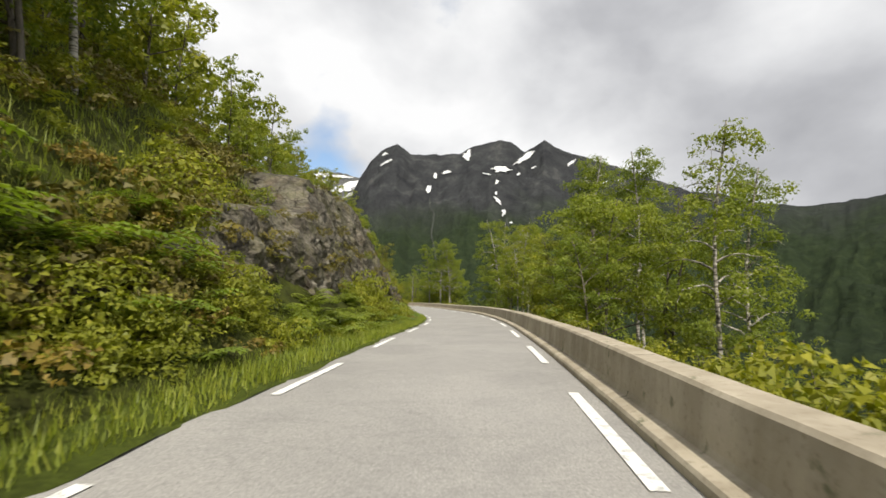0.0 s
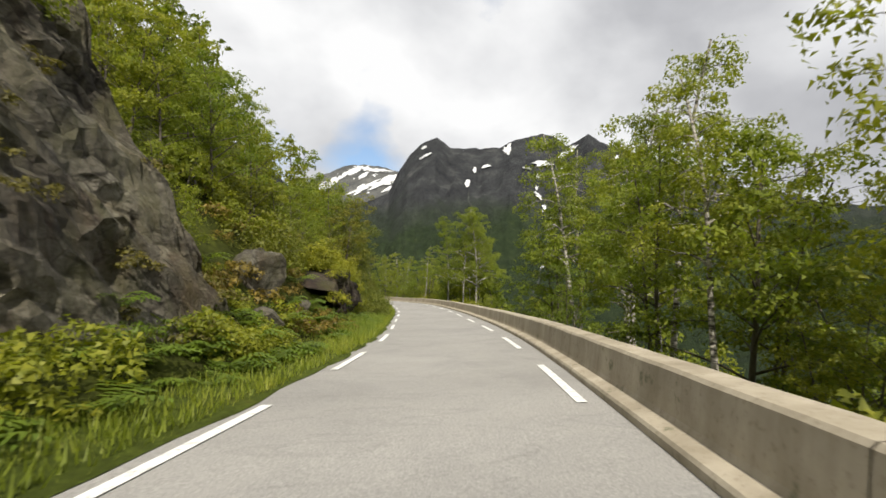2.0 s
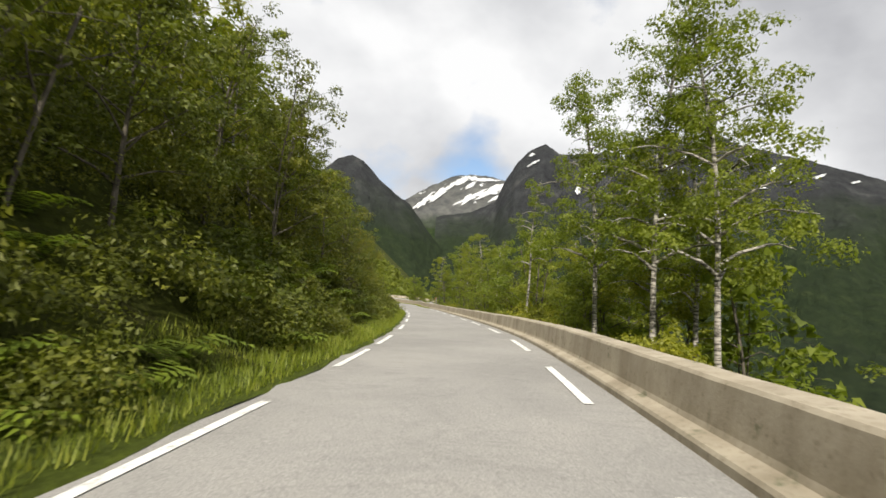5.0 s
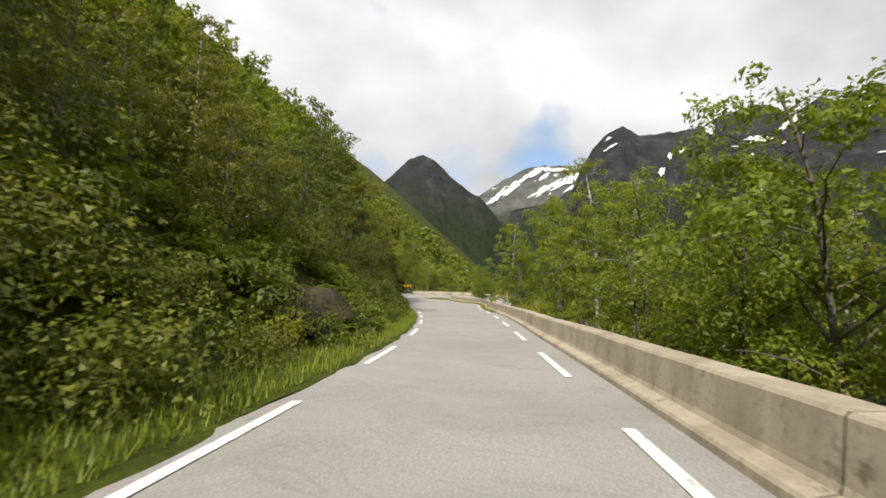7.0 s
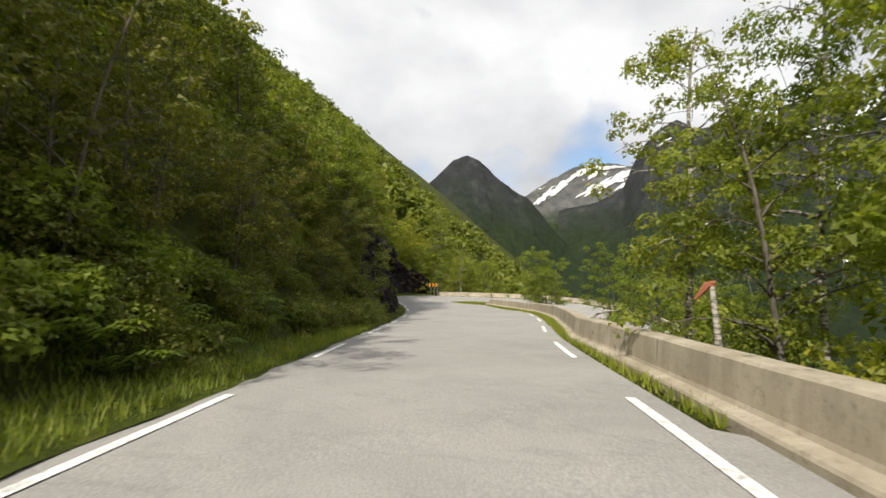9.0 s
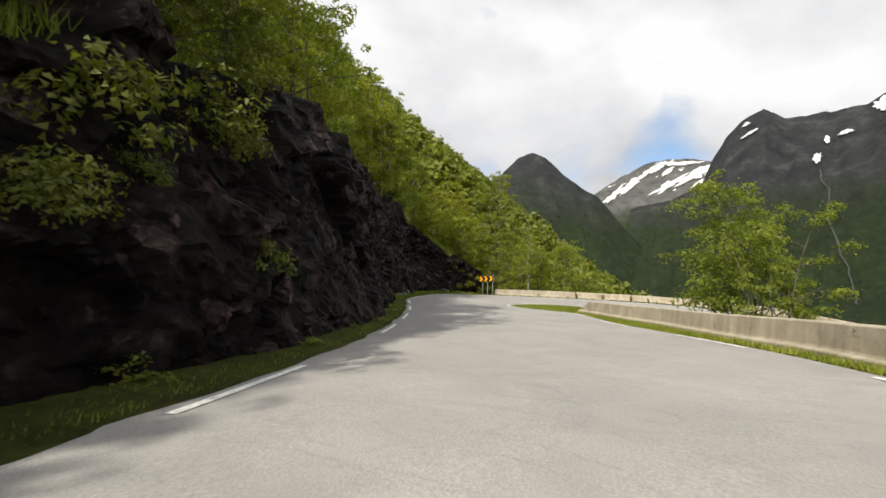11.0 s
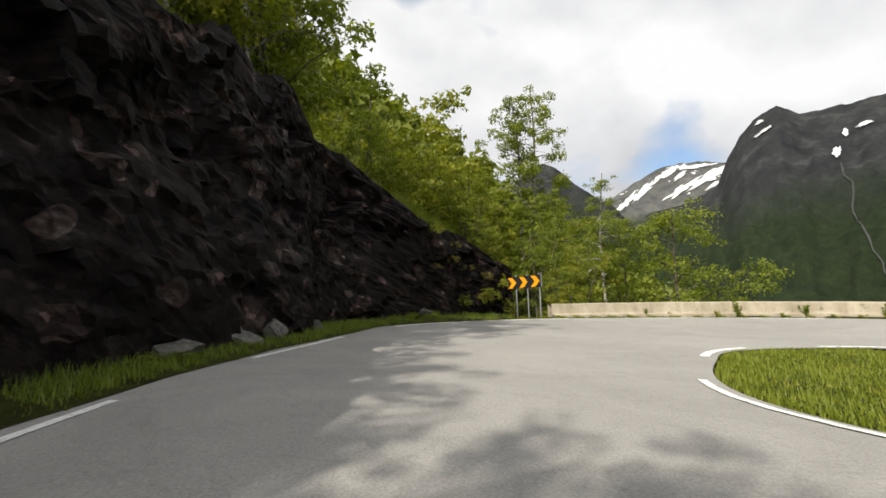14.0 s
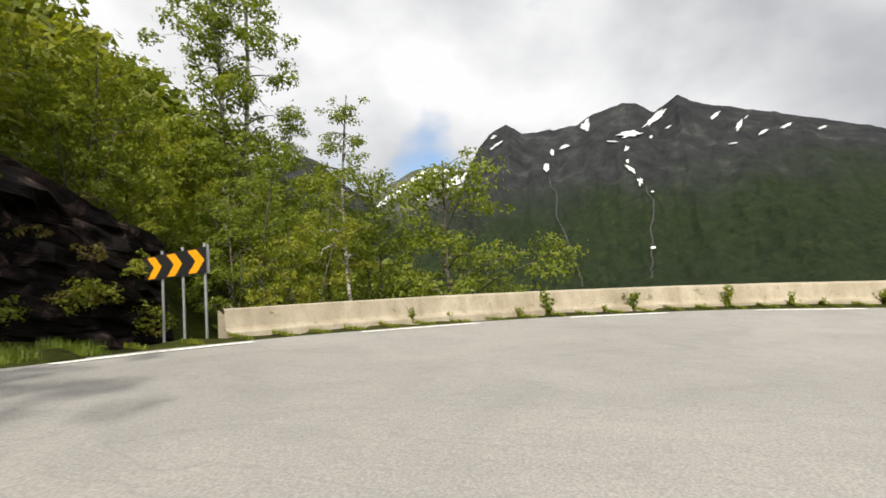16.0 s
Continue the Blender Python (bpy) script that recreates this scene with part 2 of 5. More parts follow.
def mat_mountain():
    m = Mat("mountain_side", 0.95, 0.1)
    h = m.axis("Z")
    wob = m.math("MULTIPLY", m.math("SUBTRACT", m.noise(0.004, detail=9, rough=0.62), 0.5), 420.0)
    hh = m.math("DIVIDE", m.math("ADD", h, wob), 1000.0)
    wood = m.ramp(m.noise(0.03, detail=9, rough=0.8), [(0.3, (0.013, 0.022, 0.012)), (0.55, (0.030, 0.045, 0.020)), (0.75, (0.062, 0.078, 0.032))])
    stone = m.ramp(m.noise(0.012, m.map((1, 1, 0.5)), 10, 0.72), [(0.3, (0.020, 0.021, 0.025)), (0.55, (0.048, 0.051, 0.054)), (0.75, (0.11, 0.11, 0.105))])
    c = m.mix(m.ramp(hh, [(0.22, (0, 0, 0)), (0.46, (1, 1, 1))]), wood, stone)
    m.color(c)
    m.bump(m.noise(0.02, detail=10, rough=0.75), 1.0, 30.0)
    return m.m


def mat_snowy():
    m = Mat("snowy_mountain", 0.9, 0.1)
    stone = m.ramp(m.noise(0.010, detail=10, rough=0.72), [(0.3, (0.05, 0.055, 0.06)), (0.7, (0.17, 0.17, 0.16))])
    wood = m.ramp(m.noise(0.02, detail=9, rough=0.8), [(0.3, (0.012, 0.022, 0.010)), (0.7, (0.04, 0.06, 0.022))])
    h = m.math("DIVIDE", m.axis("Z"), 1000.0)
    c = m.mix(m.ramp(m.math("ADD", h, m.math("MULTIPLY", m.noise(0.004, detail=7), 0.2)), [(0.60, (0, 0, 0)), (0.72, (1, 1, 1))]), wood, stone)
    streak = m.noise(0.011, m.map((1.0, 1.0, 2.6), (0.0, 0.55, 0.0)), 8, 0.6, 0.4)
    snow = m.ramp(m.math("ADD", streak, m.math("MULTIPLY", m.math("SUBTRACT", h, 0.95), 0.3)), [(0.60, (0, 0, 0)), (0.63, (1, 1, 1))])
    m.color(m.mix(snow, c, (0.82, 0.84, 0.87)))
    m.bump(m.noise(0.015, detail=10, rough=0.75), 1.0, 30.0)
    return m.m


def mat_snow():
    m = Mat("old_snow", 0.7, 0.3)
    return m.color(m.ramp(m.noise(0.03, detail=6), [(0.3, (0.42, 0.44, 0.46)), (0.6, (0.70, 0.71, 0.72))])).m


def mat_leaf(name, dark, mid, light, trans=0.35):
    m = Mat(name, 0.55, 0.35)
    spray = m.ramp(m.noise(1.1, detail=3), [(0.32, (0, 0, 0)), (0.68, (1, 1, 1))])
    c = m.ramp(m.math("ADD", m.math("MULTIPLY", m.island(), 0.5), m.math("MULTIPLY", spray, 0.5)), [(0.0, dark), (0.5, mid), (1.0, light)])
    tone = m.ramp(m.chance(), [(0.0, (0.78, 0.86, 0.85)), (0.5, (1, 1, 1)), (1.0, (1.25, 1.10, 0.95))])
    c = m.mix(1.0, c, tone, "MULTIPLY")
    m.color(c)
    t = m.n.new("ShaderNodeBsdfTranslucent")
    m.l.new(m.mix(1.0, c, (1.5, 1.6, 0.7), "MULTIPLY"), t.inputs["Color"])
    s = m.n.new("ShaderNodeMixShader")
    s.inputs[0].default_value = trans
    m.l.new(m.b.outputs[0], s.inputs[1])
    m.l.new(t.outputs[0], s.inputs[2])
    m.l.new(s.outputs[0], m.n["Material Output"].inputs[0])
    return m.m


def mat_birch():
    m = Mat("birch_bark", 0.8, 0.25)
    band = m.ramp(m.noise(3.0, m.map((1.0, 1.0, 5.0)), 7, 0.7), [(0.42, (0.045, 0.04, 0.035)), (0.52, (0.34, 0.315, 0.275)), (0.72, (0.56, 0.53, 0.48))])
    m.color(band)
    m.bump(m.noise(14.0, detail=5), 0.5, 0.02)
    return m.m


def mat_bark():
    m = Mat("grey_bark", 0.9, 0.2)
    m.color(m.ramp(m.noise(6.0, m.map((1, 1, 0.35)), 7, 0.7), [(0.3, (0.035, 0.03, 0.024)), (0.7, (0.17, 0.15, 0.12))]))
    m.bump(m.noise(12.0, m.map((1, 1, 0.3)), 6), 0.7, 0.03)
    return m.m


def mat_plain(name, col, rough=0.5, metal=0.0, var=0.15):
    m = Mat(name, rough, 0.4)
    m.b.inputs["Metallic"].default_value = metal
    lo, hi = tuple(max(0, c * (1 - var)) for c in col), tuple(c * (1 + var) for c in col)
    return m.color(m.ramp(m.noise(7.0, detail=6), [(0.3, lo), (0.7, hi)])).m


ASPHALT, PAINT, CONCRETE = mat_asphalt(), mat_paint(), mat_concrete()
ROCK, SHADED_ROCK, BROWN_ROCK, GROUND = mat_rock("lichened_rock", False), mat_rock("shaded_rock", True), mat_rock("brown_rock", False, True), mat_ground()
VERGE = mat_verge()
PALE_ROCK = mat_plain("pale_boulder", (0.10, 0.095, 0.085), 0.85, 0.0, 0.7)
MOUNTAIN, SNOWY, SNOW = mat_mountain(), mat_snowy(), mat_snow()
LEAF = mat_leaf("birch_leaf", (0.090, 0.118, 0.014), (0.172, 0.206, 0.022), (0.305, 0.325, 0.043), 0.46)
LEAF_FAR = mat_leaf("wood_leaf", (0.066, 0.093, 0.013), (0.130, 0.164, 0.020), (0.210, 0.235, 0.031), 0.35)
LEAF_BUSH = mat_leaf("shrub_leaf", (0.101, 0.124, 0.014), (0.178, 0.205, 0.020), (0.306, 0.316, 0.036), 0.42)
# the shrub leaf again, darkened to stand in for shade on the uphill bank
SHADED_LEAF = mat_leaf("shaded_leaf", (0.056, 0.070, 0.010), (0.109, 0.125, 0.014), (0.192, 0.198, 0.026), 0.34)
FERN = mat_leaf("fern_frond", (0.085, 0.125, 0.015), (0.145, 0.195, 0.02), (0.22, 0.28, 0.03), 0.4)
HEATH = mat_leaf("heather", (0.07, 0.056, 0.015), (0.135, 0.115, 0.020), (0.22, 0.165, 0.03), 0.25)
GRASS = mat_leaf("grass_blade", (0.096, 0.136, 0.013), (0.160, 0.208, 0.023), (0.264, 0.288, 0.045), 0.35)
BIRCH, BARK = mat_birch(), mat_bark()
YELLOW = mat_plain("sign_yellow", (0.85, 0.36, 0.01), 0.45)
BLACK = mat_plain("sign_black", (0.018, 0.018, 0.02), 0.5)
STEEL = mat_plain("galvanised_steel", (0.42, 0.43, 0.44), 0.45, 0.8)
RUST = mat_plain("rusty_orange", (0.27, 0.09, 0.05), 0.85)
SCREE = mat_plain("pale_scree", (0.040, 0.044, 0.039), 0.9, 0.0, 0.4)


# ---------------------------------------------------------------- mesh helpers
def mesh_of(name, verts, faces, material=None, smooth=False):
    """A mesh from arrays; faces all of one length."""
    verts, faces = np.asarray(verts, np.float32), np.asarray(faces, np.int32)
    me = bpy.data.meshes.new(name)
    k = faces.shape[1]
    me.vertices.add(len(verts))
    me.vertices.foreach_set("co", verts.ravel())
    me.loops.add(faces.size)
    me.loops.foreach_set("vertex_index", faces.ravel())
    me.polygons.add(len(faces))
    me.polygons.foreach_set("loop_start", np.arange(0, faces.size, k, dtype=np.int32))
    me.polygons.foreach_set("loop_total", np.full(len(faces), k, np.int32))
    me.polygons.foreach_set("use_smooth", np.full(len(faces), smooth))
    me.update(calc_edges=True)
    me.validate()
    if material:
        me.materials.append(material)
    return me


def grid_faces(nu, nv, closed=False):
    """Quads of a grid of nu rows of nv points; closed: the rows are rings."""
    i, j = np.meshgrid(np.arange(nu - 1), np.arange(nv if closed else nv - 1), indexing="ij")
    i, j = i.ravel(), j.ravel()
    k = (j + 1) % nv
    return np.stack([i * nv + j, i * nv + k, (i + 1) * nv + k, (i + 1) * nv + j], 1)


def thing(name, label, category, group="", at=None, data=None, kind=""):
    ob = new(name, data)
    if at is not None:
        ob.matrix_world = at
    return tagged(ob, label, category, group, kind)


def piece(name, me, parent, label=""):
    ob = new(name, me)
    ob.parent = parent
    return tagged(ob, label)


def part(name, bm, material, parent, label=""):
    """Links a bmesh as one mesh object under a thing or a part."""
    me = bpy.data.meshes.new(name)
    bm.to_mesh(me)
    bm.free()
    me.materials.append(material)
    return piece(name, me, parent, label)


def box(bm, size, m=Matrix()):
    r = bmesh.ops.create_cube(bm, size=1.0, matrix=m @ Matrix.Diagonal((*size, 1)))
    return r["verts"]


# ---------------------------------------------------------------- the road's line
# place of the road's line, height and rise to the right per metre, a second of driving apart
LINE = [(-4.6, -42, 0.05, 0), (-2.0, -20, 0.03, 0),
        (-0.00, -0.01, 0.00, -0.000),
        (1.08, 13.73, -0.04, 0.004),
        (1.63, 27.28, -0.19, 0.027),
        (1.28, 41.05, -0.38, 0.050),
        (-0.14, 54.88, -0.55, 0.058),
        (-2.54, 68.90, -0.63, 0.052),
        (-5.98, 83.04, -0.66, 0.034),
        (-10.58, 97.18, -0.79, 0.007),
        (-16.20, 111.50, -0.93, -0.005),
        (-22.53, 125.88, -1.03, 0.004),
        (-29.45, 139.23, -1.18, 0.015),
        (-36.58, 151.02, -1.32, 0.017),
        (-43.62, 161.18, -1.35, 0.001),
        (-49.79, 169.53, -1.19, -0.017),
        (-54.63, 176.46, -0.96, -0.032),
        (-57.79, 182.63, -0.82, -0.055),
        (-58.85, 188.54, -0.80, -0.075),
]
# the hairpin and the road back
BEND = [(-58.7, 191.5, -0.80, -0.075), (-57.6, 194.2, -0.85, -0.075), (-55.6, 196.6, -0.95, -0.075), (-52.6, 198.2, -1.12, -0.075),
        (-49.0, 198.6, -1.40, -0.075), (-45.2, 197.8, -1.80, -0.07), (-41.5, 195.8, -2.4, -0.06), (-38.0, 192.8, -3.1, -0.05),
        (-33.5, 187.5, -4.2, -0.03), (-28.5, 181.0, -5.6, -0.02), (-21.0, 170.0, -7.8, 0), (-10.0, 154.0, -11, 0)]
# offsets from that line, at the same points: the left and right edge lines and the parapet's face
LEFT = [-2.6, -2.6, -2.6, -2.65, -2.45, -2.5, -2.85, -2.6, -2.35, -2.3, -2.05, -2.85, -3.6, -3.4, -2.7, -2.65, -3.5, -5.5, -7.8,
        -8.2, -7.7, -6.9, -6.2, -5.6, -5.2, -4.8, -4.4, -4.0, -3.5, -3, -3]
RIGHT = [1.05, 1.05, 1.05, 1.1, 1.2, 1.15, 1.0, 1.2, 1.4, 1.3, 1.3, 1.6, 2.35, 4.7, 6.8, 6.5, 6.3, 2.3, 1.5,
         1.6, 2, 2.2, 2.2, 2.2, 2.2, 2.2, 2.2, 2.2, 2.2, 2.2, 2.2]
WALL = [1.5, 1.5, 1.5, 1.55, 1.62, 1.75, 1.8, 1.9, 2.0, 1.92, 2.02, 2.3, 3.05, 5.7, 8.1, 8.7, 7.9, 6.8]

CTRL = np.array(LINE + BEND, float)
STEP = 0.5


def spline(values, u):
    """Catmull-Rom through values at whole numbers."""
    v = np.asarray(values, float)
    v = np.concatenate([[2 * v[0] - v[1]], v, [2 * v[-1] - v[-2]]])
    i = np.clip(np.floor(u).astype(int), 0, len(v) - 4)
    w = u - i
    if v.ndim > 1:
        w = w[:, None]
    a, b, c, d = v[i], v[i + 1], v[i + 2], v[i + 3]
    return 0.5 * (2 * b + (c - a) * w + (2 * a - 5 * b + 4 * c - d) * w**2 + (3 * b - a - 3 * c + d) * w**3)


u_fine = np.linspace(0, len(CTRL) - 1, 6000)
p_fine = spline(CTRL[:, :2], u_fine)
run_fine = np.concatenate([[0], np.cumsum(np.hypot(*np.diff(p_fine, axis=0).T))])
RUN = np.arange(0, run_fine[-1], STEP)
U = np.interp(RUN, run_fine, u_fine)                      # control number along the road
XY = spline(CTRL[:, :2], U)
ZR, BANK = spline(CTRL[:, 2], U), np.interp(U, np.arange(len(CTRL)), CTRL[:, 3])
TAN = np.gradient(XY, axis=0)
TAN /= np.linalg.norm(TAN, axis=1, keepdims=True)
SIDE = np.stack([TAN[:, 1], -TAN[:, 0]], 1)               # to the right
EL, ER = spline(LEFT, U), spline(RIGHT, U)
U0 = 2.0                                                   # control number at 0 s; one more for each second
WALL_OFF = np.interp(U, np.arange(len(WALL)), WALL)
WALL_END = U0 + 14.6
ASPHALT_R = np.where(U < U0 + 9.3, WALL_OFF + 0.05, np.where(U < U0 + 10.5, ER + 0.35, ER + 0.25))
ASPHALT_L = EL - 0.32


def at_road(u, lat, up=0.0):
    """A place beside the road: control number, metres to the right, metres over the road's surface."""
    r = float(np.interp(u, U, RUN)) / STEP
    i = min(int(r), len(XY) - 2)
    w = r - i
    p = XY[i] * (1 - w) + XY[i + 1] * w + (SIDE[i] * (1 - w) + SIDE[i + 1] * w) * lat
    z = ZR[i] * (1 - w) + ZR[i + 1] * w + float(BANK[i]) * max(-9.0, min(9.0, lat))
    return Vector((p[0], p[1], z + up))


HILL_FOOT, HILL_LEFT = np.array([-69.5, 196.0]), np.array([-0.956, -0.292])


def fbm(x, y, seed=0.0):
    """Cheap rolling noise for arrays, about -1 to 1."""
    out, amp, f = 0.0, 0.5, 1.0
    for k in range(4):
        a = 1.7 + 0.9 * k + seed
        out = out + amp * np.sin(f * (x * math.cos(a) + y * math.sin(a)) + 1.3 * np.sin(f * 0.7 * (y * math.cos(a) - x * math.sin(a)) + a * 3))
        amp, f = amp * 0.55, f * 2.03
    return out


CLIFF_AT = U0 + np.array([10.0, 10.6, 11.1, 11.6, 12.4, 13.2, 14.2, 15.0, 15.6, 16.3, 16.8, 17.3, 18.0])
CLIFF_HIGH = np.array([0.4, 0.8, 2.0, 5.4, 7.0, 7.2, 7.8, 8.4, 8.2, 6.9, 5.5, 4.2, 2.4])
CLIFF_FOOT = [(U0 + 10.4, 2.6), (U0 + 11.0, 1.4), (U0 + 11.6, 0.85), (U0 + 12.0, 0.62), (U0 + 12.6, 0.62), (U0 + 13.2, 0.85), (U0 + 15.4, 0.85), (U0 + 16.2, 1.5), (U0 + 17, 2.4), (U0 + 17.95, 5.2)]
CLIFF_LEAN = 0.22


def rise_left(q, u):
    """Height of the uphill side, q metres beyond the asphalt's edge."""
    steep = np.interp(u, [0, U0 + 3, U0 + 5, U0 + 8.5, U0 + 10, U0 + 15, U0 + 16], [1.05, 1.05, 0.95, 0.95, 1.25, 1.25, 1.0])
    verge = 0.10 * np.clip(q, 0, 1.4)
    bank = steep * np.clip(q - 1.4, 0, 8.0)
    hill = 0.80 * np.clip(q - 9.4, 0, 520)
    return verge + bank + hill


def ground_height(x, y):
    """Height of the ground, and the offset from and number along the road, for arrays of places."""
    x, y = np.asarray(x, float), np.asarray(y, float)
    z, latt, uu = np.empty_like(x), np.empty_like(x), np.empty_like(x)
    for s in range(0, len(x), 20000):
        sl = slice(s, s + 20000)
        dx, dy = x[sl, None] - XY[None, :, 0], y[sl, None] - XY[None, :, 1]
        i = (dx**2 + dy**2).argmin(1)
        k = np.arange(len(i))
        lat = dx[k, i] * SIDE[i, 0] + dy[k, i] * SIDE[i, 1]
        d = np.hypot(dx[k, i], dy[k, i]) * np.sign(lat)
        lat = np.where(np.abs(d) > 3 * np.abs(lat), d, lat)
        u = U[i]
        base = ZR[i] + BANK[i] * np.clip(lat, -9, 9)
        ql = -(lat - ASPHALT_L[i])
        up = rise_left(np.maximum(ql, 0), u)
        # beyond the sign the hill goes on straight while the road turns away
        hd = (x[sl] - HILL_FOOT[0]) * HILL_LEFT[0] + (y[sl] - HILL_FOOT[1]) * HILL_LEFT[1]
        up2 = np.where(hd > 0, 0.9 * np.clip(hd, 0, 8) + 0.88 * np.clip(hd - 8, 0, 520), 0.62 * hd * np.clip((ql - 1.8) / 3, 0, 1))
        w = np.clip((u - (U0 + 13.6)) / 2.0, 0, 1)
        left = np.where(ql > 0, up * (1 - w) + up2 * w, 0)
        # along the cliff: level to its foot, and its top carries the slope above
        ch = np.interp(u, CLIFF_AT, CLIFF_HIGH)
        cf = np.interp(u, [f[0] for f in CLIFF_FOOT], [f[1] for f in CLIFF_FOOT])
        brow = cf + CLIFF_LEAN * ch + 0.5
        on_top = np.maximum(np.where(ql > brow, ch + 0.42 * (ql - brow) - 0.15, 0), np.where(ql > brow + 1.5, left, 0))
        cw = np.clip((u - (U0 + 10.2)) / 0.5, 0, 1) * np.clip((U0 + 17.8 - u) / 0.3, 0, 1)
        left = left * (1 - cw) + np.where(ql > brow, on_top, np.minimum(left, 0.10 * np.clip(ql, 0, 1.4))) * cw
        # right: level to the parapet, then down to the valley
        wall_q = lat - WALL_OFF[i] - 0.5
        open_side = np.clip((WALL_END - u) / 0.1, 0, 1)
        down = np.where(wall_q > 0, -0.35 * np.clip(wall_q, 0, 1.5) - 0.58 * np.clip(wall_q - 1.5, 0, 260), 0) * open_side
        back = np.where((lat > ER[i] + 1.0) & (u > U0 + 17.5), 0.05 * (lat - ER[i] - 1.0), 0)
        zz = base + np.where(lat < 0, left, down + np.clip(back, 0, 0.6))
        inside = (lat > ASPHALT_L[i] - 0.05) & (lat < ASPHALT_R[i] + 0.05)
        far = np.clip((np.abs(lat) - 6) / 20, 0, 1)
        bumps = fbm(x[sl] * 0.35, y[sl] * 0.35) * (0.10 + 0.5 * far) + fbm(x[sl] * 0.045, y[sl] * 0.045, 2.0) * 4.0 * far**2
        edge = np.clip(np.maximum(ql, np.where(u < WALL_END, wall_q, lat - ASPHALT_R[i])) / 1.5, 0, 1)
        zz = zz + bumps * edge
        zz = np.where(inside, base - 0.12, zz - np.where(edge < 1, 0.03, 0))
        z[sl], latt[sl], uu[sl] = np.maximum(zz, -170), lat, u
    return z, latt, uu


def ground_at(x, y):
    z, _, _ = ground_height(np.array([x]), np.array([y]))
    return float(z[0])


def axis_of(lo, hi, step, far):
    """Even steps from lo to hi, then ever longer ones out to far on both sides."""
    mid = np.arange(lo, hi + step, step)
    out, d, w = [], step, 0.0
    while w < far:
        d *= 1.22
        w += d
        out.append(w)
    out = np.array(out)
    return np.concatenate([lo - out[::-1], mid, mid[-1] + out])


# ---------------------------------------------------------------- ground
gx, gy = axis_of(-112, 44, 1.1, 3600), axis_of(-34, 236, 1.1, 3600)
GX, GY = np.meshgrid(gx, gy, indexing="ij")
gz, glat, gu = ground_height(GX.ravel(), GY.ravel())
ground = thing("ground", "wooded hillside of moss and undergrowth falling to the valley", "ground", kind="structure",
               data=mesh_of("ground", np.stack([GX.ravel(), GY.ravel(), gz], 1), grid_faces(len(gx), len(gy))[:, ::-1], GROUND, True))


# ---------------------------------------------------------------- road
def strip(lo, hi, rows, across=10, up=0.0):
    """A sheet along the road between two offsets."""
    w = np.linspace(0, 1, across)
    lat = lo[rows, None] * (1 - w) + hi[rows, None] * w
    x = XY[rows, 0, None] + SIDE[rows, 0, None] * lat
    y = XY[rows, 1, None] + SIDE[rows, 1, None] * lat
    z = ZR[rows, None] + BANK[rows, None] * np.clip(lat, -9, 9) + up
    return np.stack([x, y, z], -1).reshape(-1, 3)


rows_all = np.arange(len(XY))
road = thing("road", "pale grey worn asphalt road along a mountainside", "road", kind="structure",
             data=mesh_of("road", strip(ASPHALT_L, ASPHALT_R, rows_all, 14), grid_faces(len(XY), 14), ASPHALT, True))


# turf beside the asphalt, on the uphill side
EDGE_IN = ASPHALT_L + 0.10 + 0.07 * np.sin(RUN * 1.9) * np.sin(RUN * 0.63 + 1)


def verge(name, label, u_from, u_to, wide, material):
    rows = rows_all[(U > u_from) & (U < u_to)]
    co = strip(EDGE_IN, ASPHALT_L - wide, rows, 8, 0.0)
    co[:, 2] += np.tile(np.concatenate([[0.008], np.linspace(0.03, 0.115 * wide, 6), [0.02]]), len(rows)) + 0.02 * np.sin(co[:, 0] * 3.1) * np.sin(co[:, 1] * 2.7)
    return thing(name, label, "verge", kind="structure", data=mesh_of(name, co, grid_faces(len(rows), 8), material, True))


verge("verge_1", "narrow strip of bright turf beside the asphalt", 0.4, U0 + 10.45, 1.5, VERGE)
# ground colour instead of turf: bare earth, and the cliff's shade painted in
verge("verge_2", "strip of earth and sparse grass below the cliff, coloured dark for its shade", U0 + 10.45 - 0.04, U0 + 17.4, 1.1, GROUND)


def dash(u_from, length, offset, half):
    """One painted dash beside the edge, along the run."""
    a = float(np.interp(u_from, U, RUN))
    rr = np.linspace(a, a + length, 6)
    uu = np.interp(rr, RUN, U)
    off = np.interp(uu, U, offset)
    verts = []
    for u, o in zip(uu, off):
        verts += [at_road(u, o - half, 0.012), at_road(u, o + half, 0.012)]
    return mesh_of("road_marking", [tuple(v) for v in verts], grid_faces(6, 2), PAINT)


def dashes(offset, first, last, cycle, length=3.0, half=0.065):
    """A broken line; first and last are metres along the run."""
    while first < last:
        piece("road_marking", dash(float(np.interp(first, RUN, U)), length, offset, half), road)
        first += cycle


END_L, END_R = float(np.interp(U0 + 16.0, U, RUN)), float(np.interp(U0 + 15.3, U, RUN))
for lo, hi, cycle, length in ((0.4, 121, 6.0, 3.0), (124.7, 171, 6.3, 3.1), (174.9, 212, 7.75, 3.5), (215.9, END_L, 5.9, 3.2)):
    dashes(EL, lo, hi, cycle, length)
for lo, hi, cycle, length in ((3.6, 121, 6.0, 3.2), (123.6, 171, 6.3, 3.3), (174.8, 210, 7.7, 3.6), (213.8, END_R, 7.8, 3.9)):
    dashes(ER, lo, hi, cycle, length)
dashes(EL, END_L + 0.6, float(np.interp(U0 + 23, U, RUN)), 3.1, 1.7, 0.10)
dashes(ER, END_R + 4.0, float(np.interp(U0 + 26, U, RUN)), 6.5, 3.4, 0.1)


